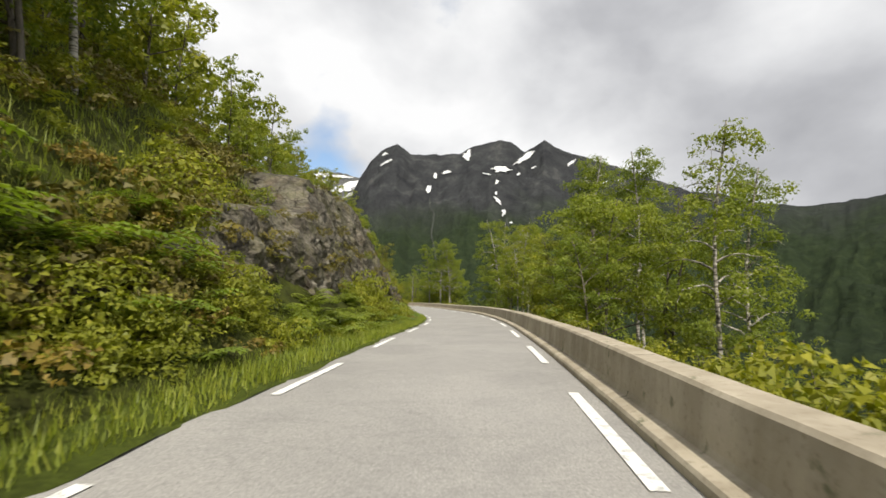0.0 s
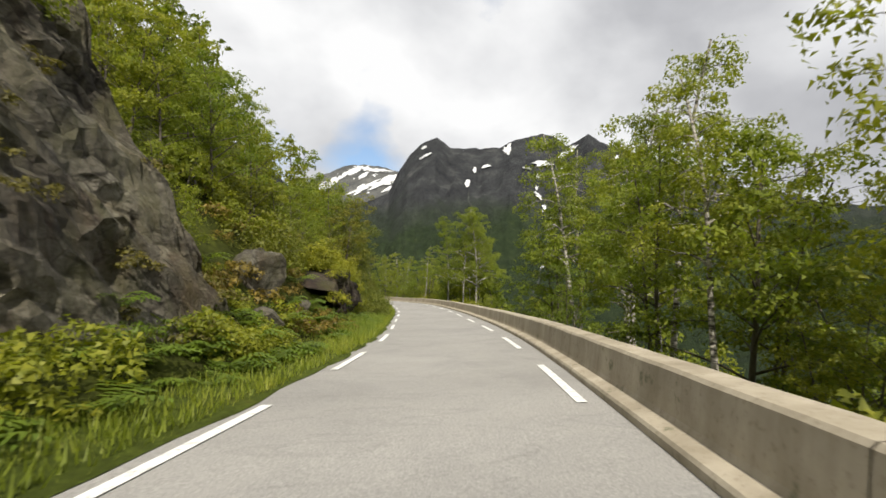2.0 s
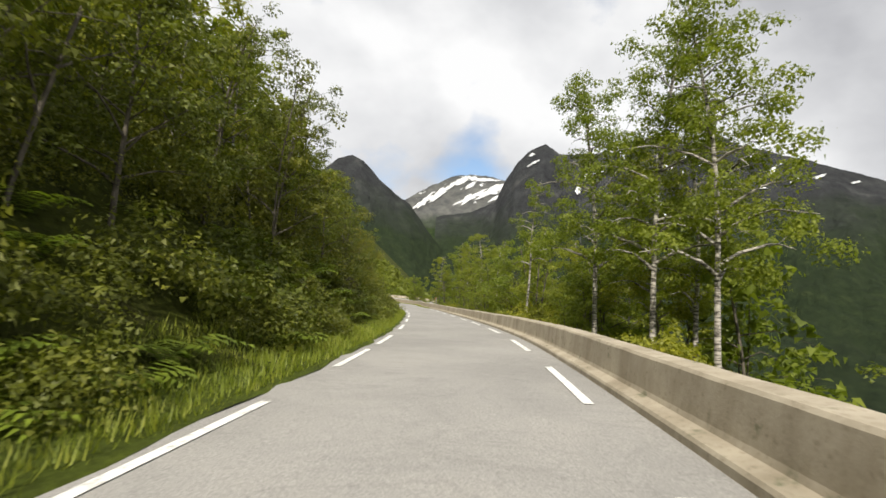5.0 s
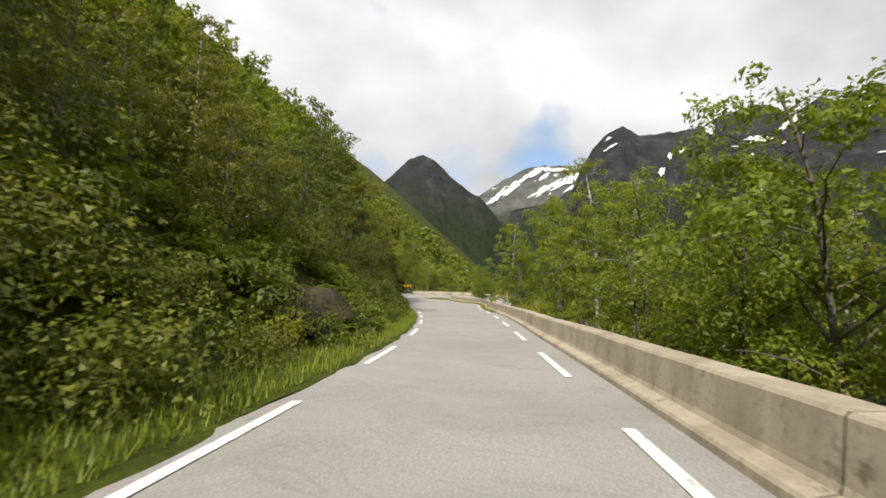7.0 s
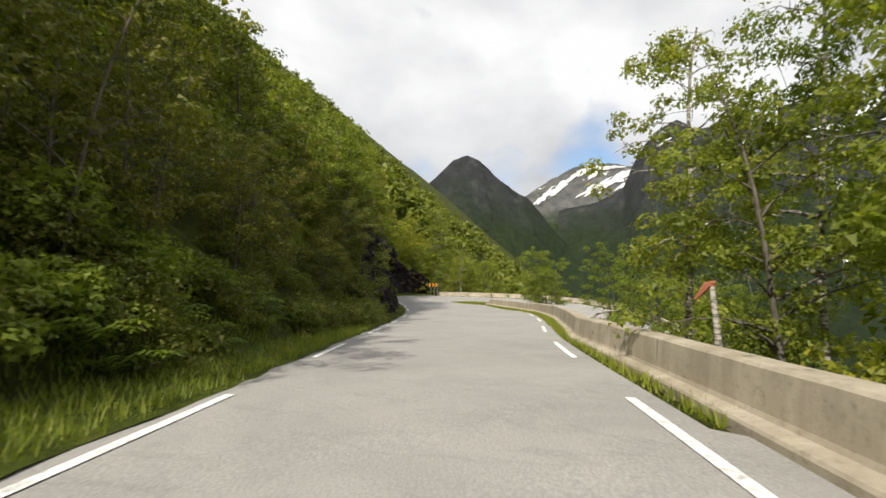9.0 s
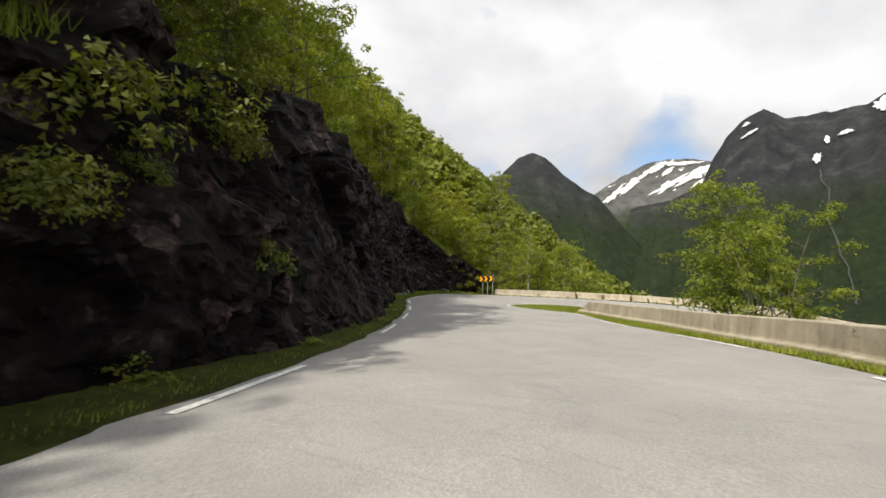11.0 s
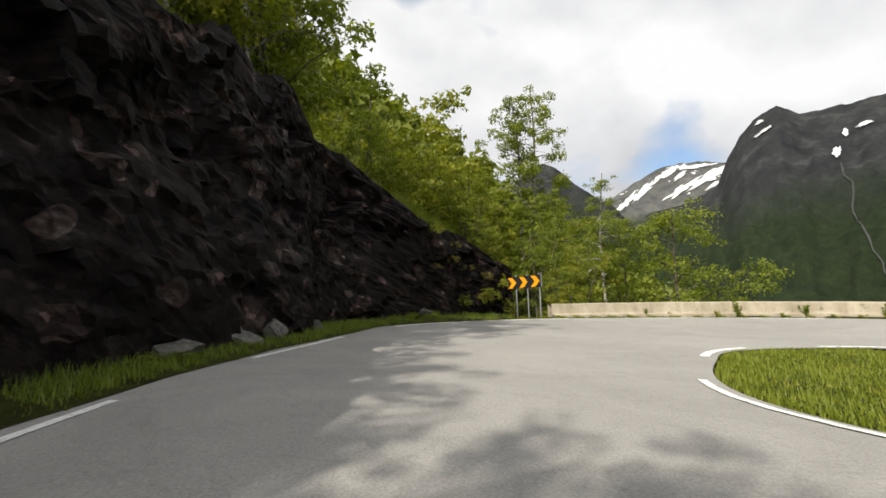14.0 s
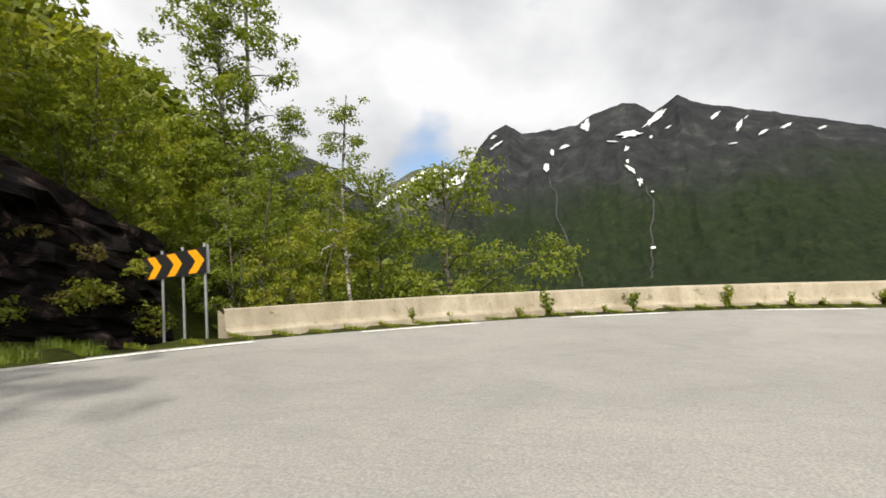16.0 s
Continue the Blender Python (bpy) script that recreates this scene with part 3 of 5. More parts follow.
# ---------------------------------------------------------------- parapets
def parapet(name, rows, face, label, height=0.62, seg=12, sign=1, tall=0.0, taper=False):
    """A cast concrete parapet in lengths; face: offset of its inner side; sign: 1 where it stands to the right."""
    th = thing(name, label, "parapet wall", kind="structure")
    high = np.interp(U, [U0 + 9, U0 + 11], [height, height + tall])
    prof = [(-0.20, -0.2), (-0.20, 0.07), (-0.18, 0.10), (-0.02, 0.13), (0.0, 0.18), (0.03, height - 0.03), (0.06, height),
            (0.34, height + 0.005), (0.37, height - 0.03), (0.40, -1.2)]
    for k in range(0, len(rows) - 1, seg):
        rr = rows[k:k + seg + 1]
        if len(rr) < 3:
            continue
        verts = []
        for n, i in enumerate(rr):
            wob = 0.003 * math.sin(i * 1.7) + 0.006 * math.sin(i * 0.31 + 1)
            share = min(1.0, max(0.3, (len(rows) - 1 - k - n) * STEP / 1.8)) if taper else 1.0
            inset = 0.006 if n in (0, len(rr) - 1) else 0.0
            for a, h in prof:
                lat = face[i] + sign * (a + inset * (a < 0.2))
                p = XY[i] + SIDE[i] * lat + TAN[i] * ((0.008 if n == 0 else -0.008 if n == len(rr) - 1 else 0))
                verts.append((p[0], p[1], ZR[i] + BANK[i] * max(-9, min(9, lat)) + ((h + wob + high[i] - height) * share if h > 0.3 else h)))
        f = grid_faces(len(rr), len(prof))
        if sign < 0:
            f = f[:, ::-1]
        me = mesh_of("wall_length", verts, f, CONCRETE)
        bm = bmesh.new()
        bm.from_mesh(me)
        ends = [e for e in bm.edges if e.is_boundary]
        bmesh.ops.holes_fill(bm, edges=ends, sides=40)
        bm.to_mesh(me)
        bm.free()
        piece("wall_length", me, th)
    return th


parapet("parapet_1", rows_all[(U < WALL_END)], WALL_OFF, "weathered concrete parapet wall between road and drop", 0.58, tall=0.15, taper=True)
rows_bend = rows_all[(U > U0 + 17.85) & (U < U0 + 27)]
OUTER = np.interp(U, U0 + np.array([16.8, 17.85, 19, 20, 21, 22, 24, 27]), [-9.8, -9.4, -8.5, -7.8, -7.2, -6.7, -5.9, -4.8])
parapet("parapet_2", rows_bend, OUTER, "sunlit pale concrete parapet wall round the hairpin", 0.62, sign=-1)


# ---------------------------------------------------------------- mountains
def hill_shape(heads, r_top, r_foot, foot, rough, seed):
    """A mountain's surface by bearing (degrees left of north) and share of the way from foot to skyline."""
    az, el = np.array(sorted(heads), float).T

    def surface(bearing, ww):
        ang = math.radians(bearing)
        e = float(np.interp(bearing, az, el)) + 0.12 * noise.fractal(Vector((bearing * 0.9, seed, 0)), 0.8, 2.0, 4)
        t = math.tan(math.radians(e)) * r_top
        if ww <= 1:
            r = r_foot + (r_top - r_foot) * ww
            z = foot + (t - foot) * (0.25 * ww + 0.75 * ww**1.7)
            q = noise.fractal(Vector((math.sin(ang) * r * 0.003, math.cos(ang) * r * 0.003, seed + z * 0.003)), 0.9, 2.1, 6)
            g = noise.ridged_multi_fractal(Vector((bearing * 0.22, ww * 2.2, seed)), 1.0, 2.1, 4, 1.0, 2.0)
            z += (q * 60 + (g - 1.0) * 50 * (0.25 + 0.75 * ww)) * rough * math.sin(math.pi * min(1, ww)) ** 0.7
        else:
            r = r_top * (1 + (ww - 1) * 0.5)
            z = t - (t - foot) * (ww - 1) * 1.5
        return r, z

    return surface, az[0], az[-1]


MID_X, MID_Y = -30.0, 90.0


def around(bearing, r, z):
    a = math.radians(bearing)
    return (MID_X - math.sin(a) * r, MID_Y + math.cos(a) * r, z)


def mountain(name, label, heads, r_top, r_foot, foot, material, rough=1.0, seed=0):
    """A mountain by its skyline: pairs of bearing and height angle, as seen from the road."""
    surface, lo, hi = hill_shape(heads, r_top, r_foot, foot, rough, seed)
    a = np.linspace(lo, hi, int((hi - lo) / 0.16) + 2)
    w = np.concatenate([np.linspace(0, 1, 70), 1 + np.linspace(0.03, 1, 12)])
    verts = [around(b, *surface(b, ww)) for b in a for ww in w]
    th = thing(name, label, "mountain", kind="structure", data=mesh_of(name, verts, grid_faces(len(a), len(w)), material, True))
    return th, surface


def on_side(surface, bearing, height, lift=9.0):
    """The place on a mountainside at a bearing and height angle."""
    lo, hi = 0.0, 1.0
    for _ in range(24):
        m = (lo + hi) / 2
        r, z = surface(bearing, m)
        lo, hi = (m, hi) if math.degrees(math.atan2(z, r)) < height else (lo, m)
    r, z = surface(bearing, hi)
    return around(bearing, r - lift, z + lift * 0.35)


def snow_patch(mount, surface, bearing, height, wide, high, turn, seed):
    """An irregular field of old snow on a mountainside."""
    c, s = math.cos(math.radians(turn)), math.sin(math.radians(turn))
    n, rings = 44, (0.0, 0.35, 0.7, 1.0)
    verts = []
    for q in rings:
        for k in range(n):
            a = 2 * math.pi * k / n
            rad = q * max(0.14, 0.44 + 0.36 * noise.fractal(Vector((math.cos(a) * 1.7, math.sin(a) * 1.7, seed)), 0.7, 2.1, 4))
            x, y = math.cos(a) * wide * rad, math.sin(a) * high * rad
            verts.append(on_side(surface, bearing - (x * c + y * s), height + (y * c - x * s)))
    return piece("snow_patch", mesh_of("snow_patch", verts, grid_faces(len(rings), n, True), SNOW, True), mount, "white patch of old snow")


def stream(mount, surface, points, wide, material, label):
    """A narrow gully or stream down a mountainside."""
    pts = np.array(points, float)
    k = np.linspace(0, len(pts) - 1, 40)
    verts = []
    for q in k:
        b, e = np.interp(q, range(len(pts)), pts[:, 0]), np.interp(q, range(len(pts)), pts[:, 1])
        b += 0.28 * noise.fractal(Vector((q * 1.3, wide * 9, 0)), 0.7, 2.0, 4)
        w = wide * (0.5 + 0.8 * abs(noise.noise(Vector((q * 2.1, 3, wide)))))
        verts += [on_side(surface, b + w, e, 6.0), on_side(surface, b - w, e, 6.0)]
    return piece("stream_gully", mesh_of("stream_gully", verts, grid_faces(40, 2)[:, ::-1], material), mount, label)


FAR_PATCHES = [(18.9, 10.7, 2.97, 0.50, -38), (16.8, 11.9, 3.1, 0.55, -38), (14.8, 13.2, 1.94, 0.55, -25), (13.7, 11.3, 2.85, 0.5, -28), (11.3, 12.1, 3.62, 0.6, -22), (9.7, 12.8, 2.2, 0.5, -10),
               (12.3, 13.5, 2.59, 0.3, 0), (15.7, 12.7, 1.16, 0.26, -38), (13.5, 12.8, 1.29, 0.26, -30), (10.6, 11.4, 1.42, 0.26, -25)]
big, big_side = mountain("mountain_range", "dark rocky mountain with snow gullies above forest",
                         [(17.2, 9.2), (13, 9.9), (10.4, 11.2), (9.3, 13.6), (8.0, 15.6), (6.8, 16.8), (4.9, 17.7), (3.2, 16.5), (-0.4, 16.5), (-2.7, 16.6),
                          (-4.4, 17.4), (-7.6, 18.0), (-8.9, 17.7), (-10.4, 16.5), (-12.8, 17.7), (-14.9, 16.4), (-17.7, 15.4), (-21.2, 14.0), (-24.5, 12.6),
                          (-28.1, 10.9), (-31, 10.4), (-34, 9.2), (-38, 8.4), (-42, 8.6), (-50, 9.5), (-60, 9), (-75, 8)], 2600, 900, -170, MOUNTAIN)
PATCHES = [(6.3, 16.4, 1.02, 0.36, -25), (6.3, 15.4, 2.14, 0.41, -25), (-0.2, 16.8, 2.8, 0.81, 8), (-3.6, 16.3, 1.43, 1.32, -50), (0.2, 14.0, 0.46, 0.76, 0), (-1.1, 14.4, 1.53, 0.36, -15),
           (1.0, 12.4, 1.12, 0.81, -50), (-7.9, 14.6, 2.95, 0.81, 5), (-6.0, 14.2, 1.12, 0.25, 10), (-10.5, 15.8, 2.85, 0.81, -32), (-11.6, 14.7, 0.81, 0.25, -20), (-9.8, 14.0, 0.46, 0.41, 0),
           (-7.3, 13.2, 0.81, 0.61, -40), (-7.2, 11.9, 0.41, 0.66, 0), (-7.4, 11.1, 1.32, 0.61, 45), (-8.2, 9.7, 0.66, 1.43, 5), (-9.1, 8.5, 0.46, 0.25, 0)]
PATCHES += [(-8.3, 2.9, 0.71, 0.46, 0), (-15.8, 14.9, 1.32, 0.41, -30), (-17.7, 13.6, 1.53, 0.46, -55), (-16.9, 12.0, 0.71, 0.25, 0), (-18.4, 14.2, 0.51, 0.2, -30), (-19.5, 12.5, 1.03, 0.32, -20),
            (-21.4, 12.7, 1.29, 0.32, -20), (-24.0, 11.9, 0.78, 0.26, -10)]
for k, (az_, el_, wide_, high_, turn_) in enumerate(PATCHES):
    snow_patch(big, big_side, az_, el_, wide_ * 0.85, high_ * 0.72, turn_, k * 3.7)
stream(big, big_side, [(-8.7, 9.1), (-9.0, 7.6), (-8.4, 4.1), (-8.1, 2.1), (-7.5, -0.1)], 0.13, SCREE, "pale stream gully down the mountainside")
stream(big, big_side, [(0.8, 11.5), (0.4, 9.6), (0.4, 6.9), (-0.4, 3.6), (-1.0, 0.9), (-1.2, -0.4)], 0.11, SCREE, "pale stream gully down the mountainside")
far_snow, far_side = mountain("far_snow_mountain", "distant rounded mountain streaked with snow",
         [(26, 7), (21.5, 10.6), (20, 11.5), (18, 12.7), (15.6, 13.8), (13.7, 14.1), (11, 13.9), (9, 13.3), (5, 12)], 4000, 2800, -100, SNOWY, 0.6, 7)
for k, (az_, el_, wide_, high_, turn_) in enumerate(FAR_PATCHES):
    snow_patch(far_snow, far_side, az_, el_, wide_ * 1.15, high_ * 1.3, turn_, 50 + k * 2.3)
mountain("dark_peak", "dark pointed hill wooded at its foot",
         [(36, 8.5), (33.5, 11.3), (31.6, 12.4), (30.2, 13.7), (28.8, 15.0), (27.3, 15.5), (25.9, 14.9), (23.8, 12.9), (22.0, 11.5), (20.2, 10.4), (18.0, 7.5), (15, 4), (12, 1)],
         2100, 1100, -150, MOUNTAIN, 0.45, 3)


# ---------------------------------------------------------------- chevron sign
def chevron_sign():
    a, b = Vector((-69.3, 199.6)), Vector((-66.75, 198.75))
    mid = (a + b) / 2
    zg = min(ground_at(a.x, a.y), ground_at(b.x, b.y), 0.2)
    yaw = math.degrees(math.atan2(b.y - a.y, b.x - a.x))
    width = (b - a).length
    th = thing("chevron_sign", "black and yellow chevron sign on three steel posts at the bend", "road sign", at=pose(mid.x, mid.y, 0, 0, 0, yaw))
    z0, hgt = 1.32, 0.62
    w = width / 3
    bm = bmesh.new()
    box(bm, (width, 0.03, hgt), pose(0, 0, z0 + hgt / 2))
    bmesh.ops.bevel(bm, geom=[e for e in bm.edges if abs(e.verts[0].co.y - e.verts[1].co.y) > 0.01], offset=0.04, segments=3, affect="EDGES")
    panel = part("panel", bm, BLACK, th)
    bm = bmesh.new()
    box(bm, (0.05, 0.05, hgt + 0.06), pose(width / 2 + 0.027, 0.0, z0 + hgt / 2 + 0.02))
    part("end_strip", bm, STEEL, th, "pale galvanised end strip")
    bm = bmesh.new()
    box(bm, (width - 0.06, 0.02, 0.05), pose(0, 0.03, z0 + hgt * 0.25))
    box(bm, (width - 0.06, 0.02, 0.05), pose(0, 0.03, z0 + hgt * 0.75))
    part("rear_rail", bm, STEEL, th)
    for k in range(3):
        x = (k - 1) * w
        bm = bmesh.new()
        s = w * 0.44
        pts = [(-s * 0.75, hgt / 2 - 0.03), (s * 0.15, hgt / 2 - 0.03), (s * 0.95, 0), (s * 0.15, -hgt / 2 + 0.03), (-s * 0.75, -hgt / 2 + 0.03), (s * 0.05, 0)]
        f = bm.faces.new([bm.verts.new((x + px, -0.021, z0 + hgt / 2 + pz)) for px, pz in pts])
        r = bmesh.ops.extrude_face_region(bm, geom=[f])
        bmesh.ops.translate(bm, verts=[v for v in r["geom"] if isinstance(v, bmesh.types.BMVert)], vec=(0, -0.004, 0))
        bmesh.ops.recalc_face_normals(bm, faces=bm.faces)
        part("chevron", bm, YELLOW, panel, "yellow arrow pointing round the bend")
        bm = bmesh.new()
        bmesh.ops.create_cone(bm, cap_ends=True, segments=12, radius1=0.035, radius2=0.035, depth=z0 + hgt + 0.1 - zg + 0.5,
                              matrix=pose(x + w * 0.3, 0.055, (z0 + hgt + 0.1 + zg - 0.5) / 2))
        part("post", bm, STEEL, th)
    return th


chevron_sign()


# ---------------------------------------------------------------- rock faces
def rock_face(name, label, u_from, u_to, heights, material, seed, lean=0.36, foots=((0, 1.25),), step=0.3, push=0.0, rough=1.0, strata=0.0, fine=1.0):
    """A blasted rock face along the uphill side; heights: pairs of control number and metres; strata: depth of the sloping ledges."""
    a, b = np.interp([u_from, u_to], U, RUN)
    runs = np.arange(a, b, step)
    hs, hv = [h[0] for h in heights], [h[1] for h in heights]
    top = max(hv)
    nv = int(top / step) + 8
    verts = []
    for r in runs:
        u = float(np.interp(r, RUN, U))
        h = float(np.interp(u, hs, hv)) * (1 + 0.05 * math.sin(r * 0.9 + seed) + 0.05 * math.sin(r * 2.3))
        lat0 = float(np.interp(u, U, ASPHALT_L)) - float(np.interp(u, [f[0] for f in foots], [f[1] for f in foots]))
        for j in range(nv):
            w = j / (nv - 7)
            if j <= nv - 7:
                v, inset = h * w - 0.4 * (1 - w), lean * h * w
            else:
                k = j - (nv - 7)
                v, inset = h + 0.22 * k - 0.02 * k * k, lean * h + 0.85 * k
            p = at_road(u, lat0 - inset, v)
            q = Vector((p.x, p.y, p.z))
            rot = Vector((q.x * 0.8 + q.z * 0.45, q.y + q.x * 0.25, q.z * 0.9 - q.y * 0.25))
            d = 0.06 * noise.fractal(q * 2.3, 0.8, 2.0, 3)
            for scale, step_, tilt in ((0.30, 0.50 * rough, 0.7 * rough), (0.85, 0.38 * rough, 1.0 * rough), (2.0, 0.22 * fine, 1.2 * fine), (4.6, 0.08 * fine, 0.9 * fine)):
                w3 = Vector((rot.x * scale, rot.y * scale, rot.z * scale * 1.35)) + Vector((seed, scale * 7, 0))
                w3 += noise.noise_vector(w3 * 0.8) * 0.08
                cell = noise.voronoi(w3)[1][0]
                way = noise.noise_vector(cell * 3.7)
                d += step_ * (noise.noise(cell * 3.1) + 0.15) + tilt * 0.55 * way.dot(w3 - cell) / scale
            if strata:
                for size, share in ((1.5, 1.0), (0.55, 0.4)):
                    bed = (v + 0.55 * r + 0.5 * noise.noise(q * 0.5)) / size + noise.noise(q * 1.3) * 0.18
                    lip = bed - math.floor(bed)
                    d += strata * share * (lip if lip < 0.82 else (1 - lip) * 4.5)
            d -= push
            d *= min(1.0, 0.35 + w) * (1.0 if w < 0.8 else max(0.35, 1.0 - 2.5 * (w - 0.8)))
            s = noise.noise(q * 0.35 + Vector((0, 0, seed)))
            out = at_road(u, lat0 - inset + d + 0.4 * s, v + 0.15 * noise.noise(cell * 5.1))
            verts.append(tuple(out))
    return thing(name, label, "rock face", kind="structure", data=mesh_of(name, verts, grid_faces(len(runs), nv)[:, ::-1], material))


FACE_AT = U0 + np.array([-0.1, 0.5, 0.85, 1.35, 1.6, 1.85, 2.2, 2.4, 2.56, 2.63, 2.7])
FACE_HIGH = np.array([0.8, 1.7, 3.1, 4.3, 6.2, 6.9, 6.9, 6.4, 5.8, 3.0, 1.0])
face_1 = rock_face("rock_face_1", "grey cracked rock slab with lichen and moss", U0 - 0.1, U0 + 2.7,
                   list(zip(FACE_AT, FACE_HIGH)), ROCK, 1.0, 0.40, ((U0, 2.6), (U0 + 0.7, 2.1), (U0 + 1.9, 2.3), (U0 + 2.3, 1.8), (U0 + 2.7, 1.6)), 0.15, 0.0, 0.30, 0.40, 0.28)
face_2 = rock_face("rock_face_2", "low dark rock wall under overhanging shrubs", U0 + 3.34, U0 + 4.15,
                   [(U0 + 3.34, 1.5), (U0 + 3.45, 2.4), (U0 + 3.8, 2.4), (U0 + 4.15, 1.0)], BROWN_ROCK, 5.0, 0.04, ((0, 1.7),), 0.18, 0.15, 0.6)
face_4 = rock_face("rock_face_4", "low dark rock outcrop among bushes", U0 + 7.6, U0 + 8.25,
                   [(U0 + 7.6, 0.4), (U0 + 7.8, 1.25), (U0 + 8.05, 1.1), (U0 + 8.25, 0.4)], BROWN_ROCK, 3.0, 0.15, ((0, 1.7),), 0.22)
face_6 = rock_face("rock_face_6", "broken dark rock outcrop half hidden by ferns", U0 + 6.45, U0 + 7.0,
                   [(U0 + 6.45, 0.5), (U0 + 6.6, 1.9), (U0 + 6.85, 1.7), (U0 + 7.0, 0.5)], BROWN_ROCK, 6.0, 0.15, ((0, 2.0),), 0.2)
face_3 = rock_face("rock_face_3", "dark damp blasted rock face, its colour lowered further for shade", U0 + 10.4, U0 + 17.95,
                   list(zip(CLIFF_AT, CLIFF_HIGH)), SHADED_ROCK, 9.0, CLIFF_LEAN, CLIFF_FOOT, 0.15, 0.22, 0.85, 0.22, 0.75)


# ---------------------------------------------------------------- plants
rng = np.random.default_rng(7)


def tube(points, radii, sides=6):
    """Verts and quads of a bent tapered tube."""
    pts = np.asarray(points, float)
    t = np.gradient(pts, axis=0)
    t /= np.linalg.norm(t, axis=1, keepdims=True) + 1e-9
    ref = np.array([1.0, 0.2, 0.1])
    a = np.cross(t, ref)
    a /= np.linalg.norm(a, axis=1, keepdims=True) + 1e-9
    b = np.cross(t, a)
    ang = np.arange(sides) * 2 * math.pi / sides
    ring = pts[:, None] + np.asarray(radii)[:, None, None] * (np.cos(ang)[None, :, None] * a[:, None] + np.sin(ang)[None, :, None] * b[:, None])
    return ring.reshape(-1, 3), grid_faces(len(pts), sides, True)


def join(pieces):
    vs, fs, n = [], [], 0
    for v, f in pieces:
        vs.append(v)
        fs.append(f + n)
        n += len(v)
    return np.concatenate(vs), np.concatenate(fs)


def leaves(r, centres, size, facing=None, droop=0.3, whole=False):
    """A small pointed leaf for each centre, turned roughly the way it faces: one triangle, or a whole diamond."""
    n = len(centres)
    f = r.normal(size=(n, 3)) * (0.5 if facing is not None else 1.0)
    if facing is not None:
        f += facing
    f /= np.linalg.norm(f, axis=1, keepdims=True) + 1e-9
    a = r.normal(size=(n, 3))
    a[:, 2] -= droop
    a -= f * (a * f).sum(1, keepdims=True)
    a /= np.linalg.norm(a, axis=1, keepdims=True) + 1e-9
    b = np.cross(f, a)
    s = (size * r.uniform(0.6, 1.35, n))[:, None]
    c = np.asarray(centres)
    if whole:
        v = np.stack([c - a * s * 0.5, c + b * s * 0.33 - a * s * 0.08, c + a * s * 0.5, c - b * s * 0.33 - a * s * 0.08], 1).reshape(-1, 3)
        return v, np.arange(4 * n).reshape(n, 4)
    v = np.stack([c - a * s * 0.45 - b * s * 0.36, c - a * s * 0.35 + b * s * 0.4, c + a * s * 0.65], 1).reshape(-1, 3)
    return v, np.arange(3 * n).reshape(n, 3)


def clump(r, place, radius, count, flat=0.62, hang=0.0):
    """Leaf places and facings of one bunch of foliage: a ragged shell, open below."""
    d = r.normal(size=(count, 3))
    d /= np.linalg.norm(d, axis=1, keepdims=True)
    low = (d[:, 2] < -0.25) & (r.uniform(size=count) < 0.7)
    d[low, 2] *= -1
    lump = 1 + 0.28 * np.sin(d[:, 0] * 4 + place[0] * 5) * np.sin(d[:, 1] * 4 + place[1] * 5)
    rad = radius * lump * r.uniform(0.35, 1.0, count) ** 0.5 * np.where(r.uniform(size=count) < 0.12, 1.35, 1.0)
    c = place + d * rad[:, None] * np.array([1, 1, flat])
    c[:, 2] -= hang * radius * r.uniform(0, 1, count) ** 2
    return c, d + np.array([0, 0, 0.35])


